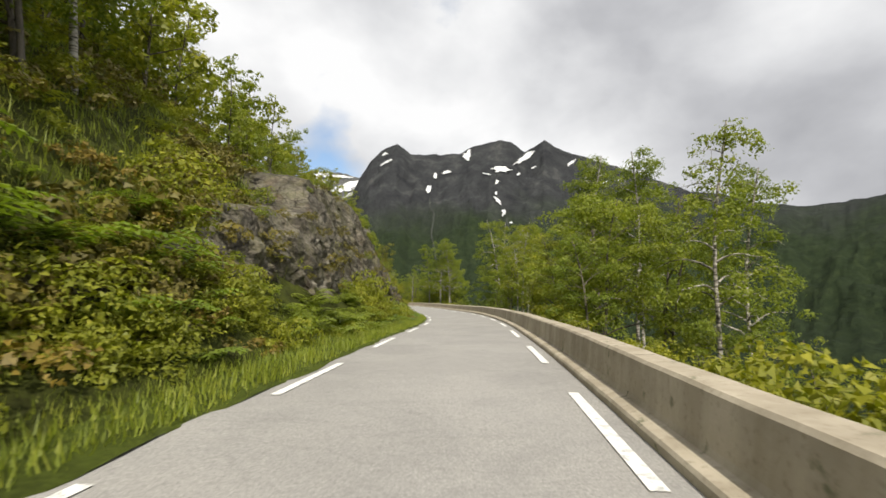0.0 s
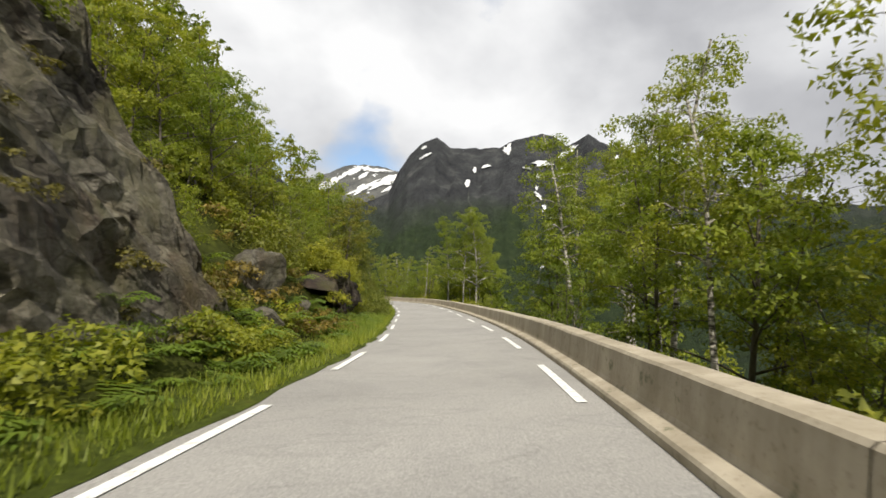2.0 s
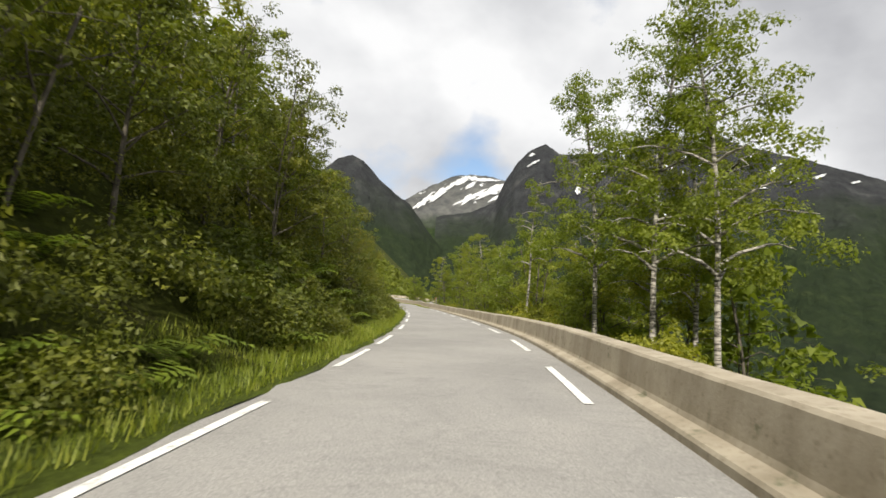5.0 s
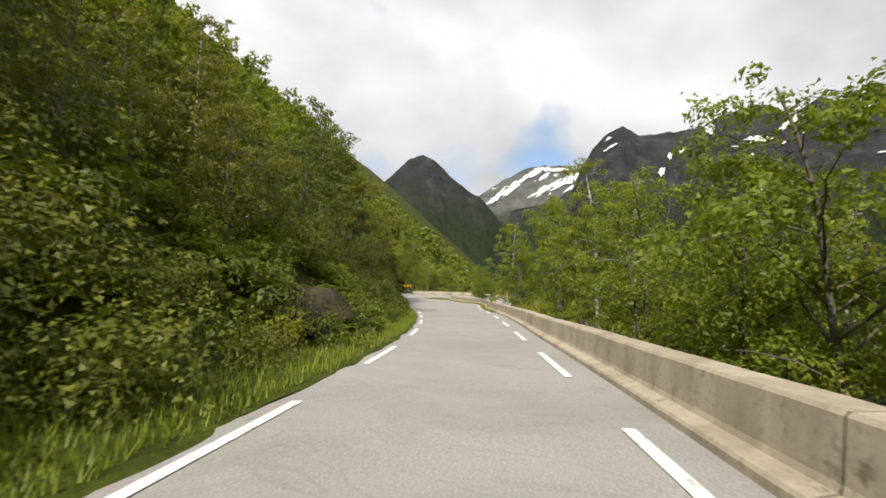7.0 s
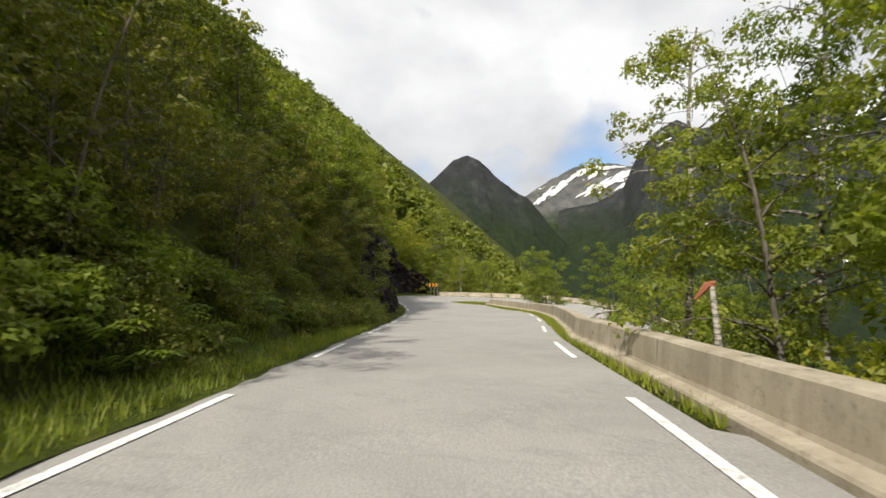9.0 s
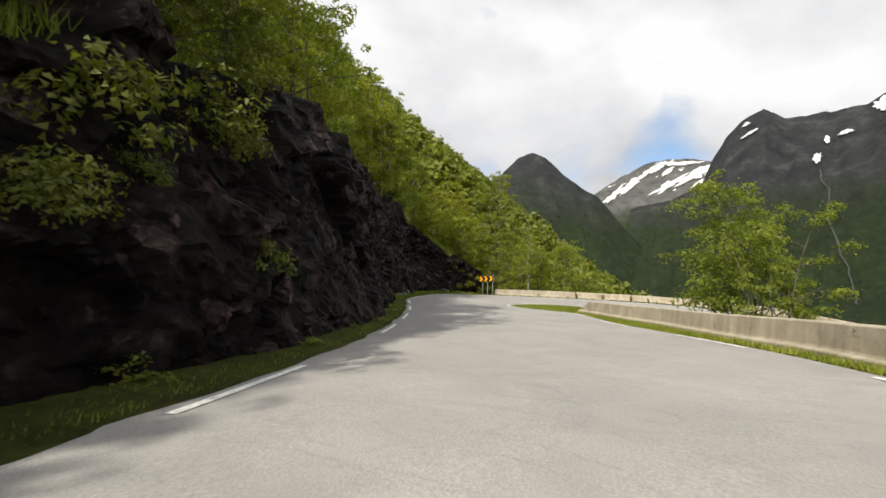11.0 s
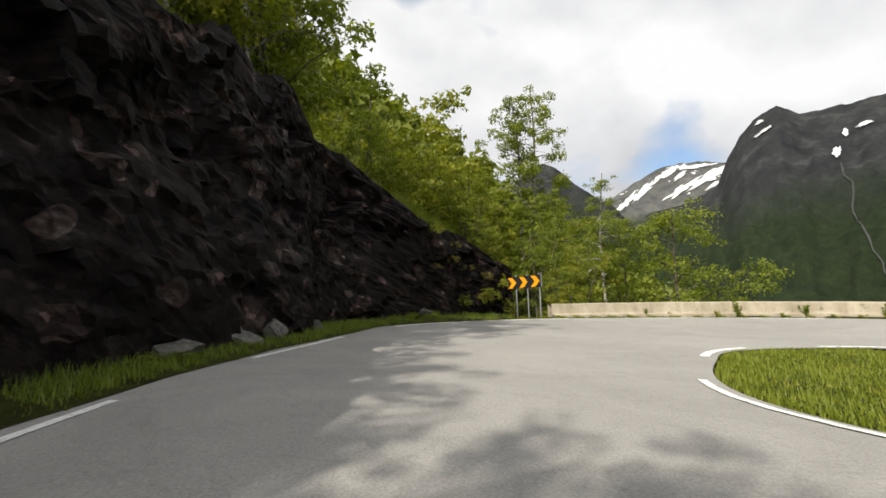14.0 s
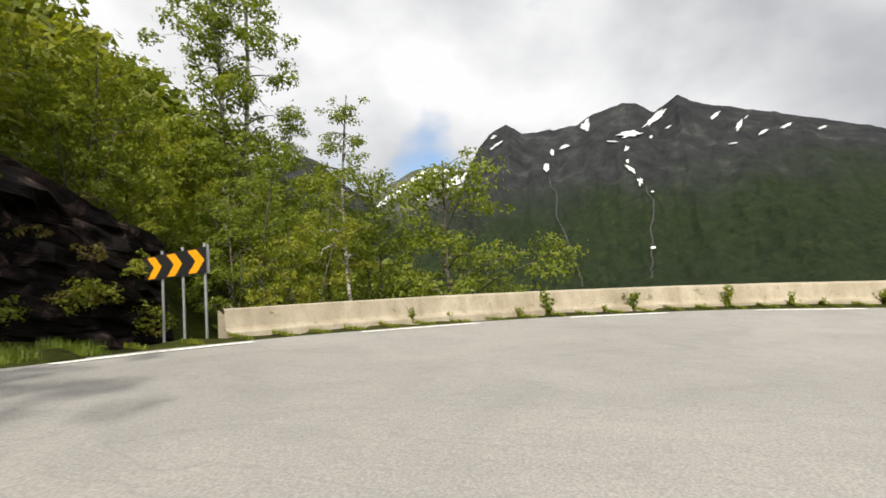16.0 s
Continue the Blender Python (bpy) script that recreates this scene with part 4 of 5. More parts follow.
def tree_shape(seed, height, spread, n_leaf, leaf, base=0.3, lean=0.0, limbs=14, weep=0.25, radius=0.09, stems=1, near=True, size=0.22):
    """Wood and leaves of a broad-leaved tree: trunks, limbs and twigs, and leaves in bunches along the limbs; size: a bunch's share of the spread."""
    r = np.random.default_rng(seed)
    wood, bunches = [], []
    for s in range(stems):
        off = r.normal(scale=0.25, size=2) if stems > 1 else np.zeros(2)
        hh = height * r.uniform(0.82, 1.0) if s else height
        bend = r.normal(scale=0.05 * height, size=2) + np.array([lean, 0]) * height + off * 2.5
        k = np.linspace(0, 1, 10)
        wave = 0.018 * height
        trunk = np.stack([off[0] + bend[0] * k**1.6 + wave * np.sin(k * 7 + seed) * k, off[1] + bend[1] * k**1.6 + wave * np.cos(k * 6 + seed) * k, -0.6 + (hh + 0.6) * k], 1)
        wood.append(tube(trunk, radius * (1.15 - k) ** 0.8 * height / 8 + 0.008, 6))
        for i in range(limbs):
            f = base + (0.97 - base) * (i + r.uniform(0, 1)) / limbs
            p0 = np.array([np.interp(f, k, trunk[:, q]) for q in range(3)])
            ang = i * 2.4 + r.uniform(-0.7, 0.7)
            w = (f - base) / (1 - base)
            length = spread * (0.5 + 0.65 * math.sin(math.pi * min(1, w * 0.8 + 0.2))) * r.uniform(0.55, 1.2) * (1.0 - 0.5 * w)
            j = np.linspace(0, 1, 5 if near else 3)
            rise = r.uniform(0.35, 0.95)
            limb = p0 + np.stack([np.cos(ang) * length * j, np.sin(ang) * length * j, length * (rise * j - weep * 1.4 * j**2.4)], 1)
            limb[:, :2] += r.normal(scale=0.06 * length, size=(len(j), 2)) * j[:, None]
            wood.append(tube(limb, 0.032 * (1.1 - j) * height / 8 * (1.2 - w) + 0.004, 4 if near else 3))
            for t in range(3):
                g = (0.45, 0.75, 1.0)[t] + r.uniform(-0.12, 0.05)
                q0 = np.array([np.interp(g, j, limb[:, c]) for c in range(3)])
                way = r.normal(size=3) * np.array([0.28, 0.28, 0.16]) * spread * (0.6 if t == 2 else 1.0)
                q1 = q0 + way
                if near and t < 2:
                    wood.append(tube([q0, q0 + way * 0.5 + np.array([0, 0, 0.05]), q1], [0.011, 0.008, 0.004], 3))
                bunches.append((q1, spread * size * r.uniform(0.6, 1.25) * (1.0 - 0.25 * w)))
        bunches.append((trunk[-1] - np.array([0, 0, 0.05 * height]), spread * size * 0.8))
    total = sum(b[1] ** 2 for b in bunches)
    centres, facing = [], []
    for place, rad in bunches:
        c, d = clump(r, place, rad, max(4, int(n_leaf * rad**2 / total)), 0.62, weep * 1.6)
        centres.append(c)
        facing.append(d)
    return join(wood), leaves(r, np.concatenate(centres), leaf, np.concatenate(facing), 0.3, False)


def make_tree(name, label, shape, bark, leaf_mat, group):
    (wv, wf), (lv, lf) = shape
    th = thing(name, label, "tree", group)
    piece("trunk", mesh_of("trunk", wv, wf, bark, True), th)
    piece("crown", mesh_of("crown", lv, lf, leaf_mat), th)
    return th


NEAR = [tree_shape(11, 8.5, 1.9, 7000, 0.102, 0.34, 0.02, 20, 0.35, 0.075, size=0.24),
        tree_shape(12, 7.5, 2.1, 7600, 0.106, 0.24, 0.05, 12, 0.20, 0.065, 2, size=0.24),
        tree_shape(13, 9.5, 1.8, 6400, 0.096, 0.42, -0.03, 20, 0.45, 0.07, size=0.24),
        tree_shape(14, 6.0, 2.0, 7200, 0.106, 0.14, 0.03, 8, 0.12, 0.05, 3, size=0.24),
        tree_shape(15, 7.0, 2.6, 8200, 0.11, 0.22, -0.04, 22, 0.18, 0.08, size=0.24)]
NEAR.append(tree_shape(19, 13.0, 2.5, 13000, 0.105, 0.36, 0.02, 28, 0.32, 0.062, size=0.22))
TALL = [float(leaf[0][:, 2].max()) for wood, leaf in NEAR]
MID = [tree_shape(21, 8.0, 2.5, 1500, 0.28, 0.12, 0.02, 18, 0.3, 0.06, near=False, size=0.25),
       tree_shape(22, 6.5, 2.5, 1500, 0.28, 0.08, 0.03, 9, 0.15, 0.06, 2, near=False, size=0.25),
       tree_shape(23, 9.0, 2.3, 1500, 0.28, 0.15, -0.03, 18, 0.35, 0.06, near=False, size=0.25)]
BANK_T = [tree_shape(16, 8.5, 2.4, 4600, 0.15, 0.14, 0.02, 22, 0.3, 0.075, near=False),
          tree_shape(17, 7.5, 2.4, 4600, 0.15, 0.10, 0.03, 12, 0.18, 0.06, 2, near=False),
          tree_shape(18, 7.0, 2.7, 4600, 0.15, 0.10, -0.03, 24, 0.2, 0.075, near=False)]
near_trees = [make_tree("birch_tree", lab, s, BIRCH if i in (0, 2, 5) else BARK, LEAF, "roadside trees")
              for i, (s, lab) in enumerate(zip(NEAR, ["slender white-stemmed birch in full green leaf", "twin-stemmed birch with dense yellow-green leaves",
                                                       "tall airy birch with hanging twigs", "low many-stemmed birch thicket in leaf", "broad grey-barked tree in full summer leaf", "tall old birch with a high open crown"]))]
mid_trees = [make_tree("birch_tree", "leafy young birch on the wooded slope", s, BARK, LEAF, "trees on the slope") for i, s in enumerate(MID)]
# the same shapes in two leaf tones: one darkened for shade, one lit
bank_trees = [make_tree("birch_tree", "full-leaved birch on the bank above the road, leaves darkened for shade", s, BIRCH if i == 0 else BARK, SHADED_LEAF, "trees above the road") for i, s in enumerate(BANK_T)]
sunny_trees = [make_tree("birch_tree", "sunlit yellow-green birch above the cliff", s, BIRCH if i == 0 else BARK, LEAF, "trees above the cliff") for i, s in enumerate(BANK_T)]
# roadside tree shapes once more, with shade put into the leaf colour
shaded_trees = [make_tree("alder_tree", "low tree crowding the roadside bank, leaf colour darkened for shade", NEAR[i], BARK, SHADED_LEAF, "alders on the bank") for i in (1, 3, 4)]
used_first = set()


def plant(kind, x, y, scale=1.0, turn=None, sink=0.15, z=None):
    """Puts one more tree of a kind on the ground."""
    z = ground_at(x, y) - sink if z is None else z
    turn = rng.uniform(0, 360) if turn is None else turn
    m = pose(x, y, z, 0, 0, turn) @ Matrix.Scale(scale, 4)
    if kind.name not in used_first:
        used_first.add(kind.name)
        kind.matrix_basis = m
        return kind
    c = copy_thing(kind, pose(x, y, z, 0, 0, turn))
    c.scale = (scale,) * 3
    return c


def plant_by(kind, t, lat, scale=1.0, turn=None):
    p = at_road(U0 + t, lat)
    return plant(kind, p.x, p.y, scale, turn)


# single trees that stand out
N0, N1, N2, N3, N4, N5 = near_trees
thin_birch = make_tree("birch_tree", "thin young birch with sparse airy leaves", tree_shape(72, 9.5, 1.25, 4600, 0.085, 0.48, -0.02, 20, 0.4, 0.055, size=0.27), BIRCH, LEAF, "roadside trees")


def plant_top(k, x, y, top, turn=None, keep=False):
    """A tree whose top reaches a height."""
    g = ground_at(x, y) - 0.15
    if (top - g) / TALL[k] > 1.3 and not keep:
        k = 5
    return plant(near_trees[k], x, y, (top - g) / TALL[k], turn)


# first stretch, below the parapet
for k, x, y, top in ((3, 6.6, 10.8, 0.7), (2, 8.7, 16.1, 6.4), (4, 10.6, 17.6, 6.0), (1, 5.9, 19.6, 3.9), (4, 7.0, 22.2, 5.7), (1, 8.7, 20.6, 5.8), (4, 8.0, 25.0, 6.6),
                     (1, 6.6, 27.0, 5.2), (0, 8.7, 29.5, 9.9), (4, 10.6, 27.4, 9.3), (0, 9.6, 31.6, 9.2), (4, 11.8, 29.6, 8.6), (1, 7.6, 31.6, 5.6),
                     (2, 5.3, 35.5, 5.0), (4, 6.3, 36.6, 4.3), (1, 5.2, 38.2, 4.2), (3, 6.8, 34.8, 1.5), (1, 7.4, 38.4, 4.5), (3, 8.2, 36.0, 1.8),
                     (2, 6.2, 40.0, 6.9), (2, 5.4, 41.2, 6.3), (0, 6.8, 42.2, 6.4), (2, 6.4, 52.5, 9.2), (0, 7.2, 56.0, 9.8), (0, 8.6, 51.0, 8.6), (2, 9.4, 54.6, 9.0), (1, 6.6, 58.5, 6.0), (3, 5.6, 50.6, 2.6), (4, 10.0, 56.5, 9.0)):
    plant_top(k, x, y, top)
for k, x, y, top in ((4, -7.8, 39.6, 8.6), (1, -7.4, 42.4, 7.8), (0, -9.2, 37.6, 9.4)):
    plant_top(k, x, y, top)
# second stretch
for k, x, y, top in ((1, -6.4, 103.5, 6.2), (4, -3.2, 107.0, 5.4), (2, -0.5, 88.5, 11.5), (0, -2.4, 90.5, 10.6), (4, 1.5, 91.0, 9.6), (4, 0.2, 94.0, 8.4),
                     (3, -3.4, 94.7, 1.2), (1, -2.6, 96.2, 2.6), (0, 1.2, 86.0, 11.0), (4, -1.6, 98.0, 3.4), (2, -14.7, 125.9, 8.4), (0, -13.0, 124.6, 6.6), (1, -16.2, 128.4, 6.0), (0, -13.6, 129.5, 8.0),
                     (3, -14.2, 120.0, 1.6), (1, -11.6, 115.0, 4.2), (4, -9.4, 112.2, 4.4), (4, -7.4, 110.4, 5.6), (3, -12.4, 118.4, 1.8), (0, -21.0, 139.8, 8.8), (4, -19.2, 137.6, 8.4), (1, -18.0, 134.0, 6.4)):
    plant_top(k, x, y, top)
plant(thin_birch, -6.0, 96.3, (7.6 - ground_at(-6.0, 96.3)) / 9.7, 200)
plant_by(N0, 9.75, 4.6, 0.95, 300)
plant_by(N1, 9.55, 5.2, 0.85, 100)
# the hairpin
plant_top(4, -39.7, 173.8, 4.9, 15, True)
plant_top(3, -39.2, 174.3, 4.0, 140, True)
plant_top(3, -38.4, 172.4, 3.2, 60)
big_birch = make_tree("birch_tree", "tall birch with two leaning white stems and a dense crown", tree_shape(71, 14.6, 2.3, 14000, 0.145, 0.40, 0.07, 22, 0.4, 0.075, 2, size=0.24), BIRCH, LEAF, "roadside trees")
plant(big_birch, -73.4, 209.9, 1.12, 300)
plant(thin_birch, -67.0, 207.4, (9.0 - ground_at(-67.0, 207.4)) / 9.7, 120)
plant(thin_birch, -73.4, 213.5, 1.15, 220)
plant_top(4, -63.8, 212.1, 7.0, 75, True)
plant(N1, -70.2, 204.6, 0.8, 70)
plant(N1, -67.0, 211.5, 1.25, 215)
plant(N1, -72.5, 207.0, 1.1, 10)
plant(N4, -69.6, 210.5, 1.25, 140)
plant(N3, -75.0, 204.0, 1.1, 10)
plant(N3, -70.5, 206.0, 1.1, 50)
plant(N3, -67.8, 204.6, 0.9, 90)
plant(N3, -73.0, 201.0, 0.8, 150)
plant(N1, -62.4, 212.6, 1.2, 20)


# saplings on the brow of the first slab
for k, u, q, size, turn in ((1, 2.28, 1.2, 0.44, 40), (0, 2.36, 1.0, 0.36, 200), (3, 2.05, 1.0, 0.24, 90), (1, 2.46, 0.8, 0.36, 310), (3, 2.54, 0.6, 0.38, 10), (0, 1.9, 1.3, 0.26, 120), (3, 1.75, 1.2, 0.28, 60), (1, 1.62, 1.6, 0.34, 150)):
    high = float(np.interp(U0 + u, FACE_AT, FACE_HIGH))
    p = at_road(U0 + u, float(np.interp(U0 + u, U, ASPHALT_L)) - 2.3 - 0.4 * high - q, high + 0.1)
    plant(near_trees[k], p.x, p.y, size, turn, z=p.z - 0.15)
# between the slab and the jutting block
for k, u, q, size, turn in ((1, 2.97, 5.4, 0.6, 140), (3, 2.66, 3.2, 0.4, 250), (4, 3.18, 5.4, 0.7, 10), (1, 3.3, 4.6, 0.6, 80)):
    p = at_road(U0 + u, float(np.interp(U0 + u, U, ASPHALT_L)) - q)
    plant(near_trees[k], p.x, p.y, size, turn)


def row_of_trees(kinds, t0, t1, lat0, lat1, gap, smin, smax):
    """Trees strewn along a stretch of the road between two offsets."""
    a, b = np.interp([U0 + t0, U0 + t1], U, RUN)
    r = a
    while r < b:
        r += gap * rng.uniform(0.6, 1.4)
        u = float(np.interp(r, RUN, U))
        w = float(np.interp(u, U, WALL_OFF)) if lat0 > 0 else float(np.interp(u, U, ASPHALT_L))
        p = at_road(u, w + rng.uniform(lat0, lat1))
        plant(kinds[rng.integers(len(kinds))], p.x, p.y, rng.uniform(smin, smax))


# below the parapet
row_of_trees([N1, N4], 0.5, 1.4, 8, 13, 4.0, 0.6, 0.85)
row_of_trees(mid_trees, 1.3, 2.8, 10, 16, 5.5, 0.5, 0.7)
row_of_trees(mid_trees, 2.8, 4.2, 11, 17, 6.0, 0.8, 1.0)
row_of_trees([N3], 4.0, 5.4, 3.5, 6.0, 4.5, 0.4, 0.55)
row_of_trees([N0, N1, N4], 6.4, 9.4, 5.8, 8.0, 4.4, 0.8, 1.0)
row_of_trees([N0, N1], 6.4, 9.8, 8.5, 12.0, 5.0, 0.95, 1.15)
row_of_trees(mid_trees, 5.6, 9.9, 8, 15, 3.2, 1.0, 1.3)
row_of_trees([N1, N4], 9.9, 11.3, 3.6, 7.0, 2.8, 0.6, 0.85)
row_of_trees(mid_trees, 9.9, 11.3, 8.0, 14.0, 3.0, 0.8, 1.0)
# above the road
row_of_trees([N0, N1, N4], -0.8, 0.75, -9.5, -5.8, 1.7, 0.95, 1.3)
row_of_trees([N1, N4, N3], -0.6, 1.3, -14.0, -9.5, 2.0, 0.9, 1.2)
row_of_trees([N3, N1], 3.15, 4.6, -5.6, -3.6, 3.4, 0.4, 0.6)
row_of_trees(sunny_trees, 2.5, 5.2, -10.0, -6.5, 4.4, 0.5, 0.75)
row_of_trees(shaded_trees, 4.4, 6.2, -5.0, -3.4, 3.8, 0.7, 0.95)
row_of_trees(shaded_trees, 6.2, 9.0, -4.6, -2.8, 3.6, 0.42, 0.7)
row_of_trees(shaded_trees, 9.0, 10.2, -4.6, -2.9, 2.4, 0.6, 0.9)
row_of_trees(shaded_trees, 10.1, 10.8, -4.6, -2.6, 1.8, 0.4, 0.65)
row_of_trees(shaded_trees, 10.7, 11.9, -4.4, -2.8, 1.6, 0.4, 0.7)
row_of_trees(sunny_trees, 4.8, 6.2, -9.0, -5.6, 2.9, 0.7, 0.95)
row_of_trees(sunny_trees, 6.2, 7.2, -9.0, -5.4, 2.6, 0.6, 0.9)
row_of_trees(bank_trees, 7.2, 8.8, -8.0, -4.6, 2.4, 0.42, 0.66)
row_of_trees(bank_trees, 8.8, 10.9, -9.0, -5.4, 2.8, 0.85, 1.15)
row_of_trees(sunny_trees, 11.0, 13.8, -7.0, -4.0, 2.6, 0.85, 1.15)
row_of_trees(sunny_trees, 13.8, 14.8, -8.0, -4.2, 1.8, 1.15, 1.45)
row_of_trees(sunny_trees, 14.8, 16.2, -10.6, -7.6, 1.5, 1.25, 1.6)
row_of_trees(sunny_trees, 16.4, 17.3, -11.0, -8.0, 1.8, 0.7, 0.95)
row_of_trees(mid_trees, -0.8, 0.8, -18, -9, 2.6, 0.9, 1.2)
row_of_trees(mid_trees, 0.8, 4.0, -18, -10, 3.4, 0.7, 0.95)
row_of_trees(mid_trees, 4.0, 6.4, -18, -9, 3.4, 0.8, 1.1)
row_of_trees(mid_trees, 6.4, 9.6, -18, -9, 3.4, 0.65, 0.95)
row_of_trees(mid_trees, 9.6, 16.8, -17, -8, 2.2, 0.85, 1.2)
# tall birches leaning over the cliff before the bend
for k, u, q, size, turn in ((0, 15.3, 5.2, 1.25, 20), (0, 15.75, 5.4, 1.4, 130), (1, 16.1, 5.6, 1.5, 250), (0, 16.2, 6.8, 1.35, 310)):
    p = at_road(U0 + u, float(np.interp(U0 + u, U, ASPHALT_L)) - q)
    plant(sunny_trees[k], p.x, p.y, size, turn)


def scatter(points, shapes, name, label, category, material, smin=0.8, smax=1.2, tilt=0.0):
    """One object of many plants: shapes are verts and quads, points are places."""
    vs, fs, n = [], [], 0
    for x, y, z in points:
        v, f = shapes[rng.integers(len(shapes))]
        a, s = rng.uniform(0, 2 * math.pi), rng.uniform(smin, smax)
        c, d = math.cos(a) * s, math.sin(a) * s
        w = np.stack([v[:, 0] * c - v[:, 1] * d + x, v[:, 0] * d + v[:, 1] * c + y, v[:, 2] * s * rng.uniform(0.85, 1.2) + z], 1)
        vs.append(w.astype(np.float32))
        fs.append(f + n)
        n += len(v)
    return thing(name, label, category, kind="stuff", data=mesh_of(name, np.concatenate(vs), np.concatenate(fs), material))


def on_ground(x, y, lift=0.0):
    z, lat, u = ground_height(np.asarray(x), np.asarray(y))
    return np.stack([x, y, z + lift], 1), lat, u


# far woods on the hill beyond and above
def crown_only(seed, height, n, leaf):
    r = np.random.default_rng(seed)
    cs, ds = [], []
    for k in range(13):
        w = r.uniform(0.22, 0.95)
        rad = 0.22 * height * math.sqrt(math.sin(math.pi * min(1, w * 0.85 + 0.12))) * math.sqrt(r.uniform(0.05, 1))
        a = k * 2.4 + r.uniform(-0.5, 0.5)
        c, d = clump(r, np.array([math.cos(a) * rad, math.sin(a) * rad, w * height]), 0.14 * height * r.uniform(0.7, 1.2), n // 13, 0.8)
        cs.append(c)
        ds.append(d)
    return leaves(r, np.concatenate(cs), leaf, np.concatenate(ds))


FAR = [crown_only(31 + k, h, 91, 1.3) for k, h in enumerate((7.0, 8.5, 6.0, 9.5))]
hx, hy = [], []
for _ in range(30000):
    if len(hx) > 2000:
        break
    d = 20 + 500 * rng.uniform() ** 1.6
    along = rng.uniform(-70, 460)
    p = HILL_FOOT + HILL_LEFT * d + np.array([-0.292, 0.956]) * (along - 150)
    hx.append(p[0])
    hy.append(p[1])
for _ in range(420):
    p = HILL_FOOT + HILL_LEFT * rng.uniform(-45, 34) + np.array([-0.292, 0.956]) * (66 + 330 * rng.uniform() ** 1.4)
    hx.append(p[0])
    hy.append(p[1])
pts, lat, uu = on_ground(np.array(hx), np.array(hy))
keep = (lat < -20) | (uu > U0 + 17)
scatter(pts[keep], FAR, "hillside_wood", "dense birch wood covering the hillside", "wood", LEAF_FAR, 0.45, 1.5)
ux, uy = [], []
for _ in range(520):
    p = HILL_FOOT + HILL_LEFT * (120 + 420 * rng.uniform()) + np.array([-0.292, 0.956]) * rng.uniform(-160, 420)
    ux.append(p[0])
    uy.append(p[1])
pts, lat, uu = on_ground(np.array(ux), np.array(uy))
scatter(pts, FAR, "upper_wood", "birch wood on the upper hillside", "wood", LEAF_FAR, 1.2, 1.8)
# the wood between
SLOPE = [lv for w, lv in MID]
sx, sy = [], []
for t0, t1, n in ((1.0, 16.4, 46),):
    a, b = np.interp([U0 + t0, U0 + t1], U, RUN)
    i = (rng.uniform(a, b, n) / STEP).astype(int)
    lat = ASPHALT_L[i] - rng.uniform(16, 28, n)
    sx.append(XY[i, 0] + SIDE[i, 0] * lat)
    sy.append(XY[i, 1] + SIDE[i, 1] * lat)
p2 = HILL_FOOT + HILL_LEFT * (1.0 + 20 * rng.uniform(0, 1, (52, 1)) ** 1.2) + np.array([-0.292, 0.956]) * rng.uniform(3, 75, (52, 1))
pts, _, _ = on_ground(np.concatenate(sx + [p2[:, 0]]), np.concatenate(sy + [p2[:, 1]]), -0.2)
scatter(pts, SLOPE, "slope_wood", "young birch wood on the slope above", "wood", LEAF, 0.65, 1.15)
# shrubs, ferns, heather and grass
def shrub_shape(seed, n, leaf, w, h):
    """Leaves of a shrub: bunches over a ragged dome."""
    r = np.random.default_rng(seed)
    cs, ds = [], []
    k = max(5, int(n / 42))
    for i in range(k):
        a, e = i * 2.4 + r.uniform(-0.4, 0.4), math.asin(min(1, (i + 0.5) / k))
        f = r.uniform(0.55, 1.1)
        p = np.array([math.cos(a) * math.cos(e) * w * 1.5 * f, math.sin(a) * math.cos(e) * w * 1.5 * f, h * (0.18 + 0.8 * math.sin(e) * f)])
        c, d = clump(r, p, (0.30 * w + 0.14 * h) * r.uniform(0.7, 1.2), n // k, 0.7)
        c[:, 2] = np.abs(c[:, 2])
        cs.append(c)
        ds.append(d + 0.3 * p / (np.linalg.norm(p) + 1e-6))
    return leaves(r, np.concatenate(cs), leaf, np.concatenate(ds), 0.1)


def fern_shape(seed):
    r = np.random.default_rng(seed)
    vs, fs, n = [], [], 0
    for k in range(11):
        a = k * 2 * math.pi / 11 + r.uniform(-0.2, 0.2)
        length, lift = r.uniform(0.7, 1.0), r.uniform(0.75, 1.1)
        for i in range(1, 10):
            w0 = i / 10
            rr, zz = length * w0, lift * (w0 - 0.75 * w0**2.2)
            wide = 0.20 * math.sin(math.pi * w0**0.7) + 0.02
            for s in (-1, 1):
                bx_, by_ = math.cos(a) * rr, math.sin(a) * rr
                tx, ty = bx_ - math.sin(a) * wide * s + math.cos(a) * 0.05, by_ + math.cos(a) * wide * s + math.sin(a) * 0.05
                e = 0.035
                vs += [(bx_ - math.cos(a) * e, by_ - math.sin(a) * e, zz), (bx_ + math.cos(a) * e, by_ + math.sin(a) * e, zz), (tx + math.cos(a) * e * 0.4, ty, zz - 0.04), (tx - math.cos(a) * e * 0.4, ty, zz - 0.04)]
                fs += [(n, n + 1, n + 2), (n, n + 2, n + 3)]
                n += 4
    return np.array(vs), np.array(fs)


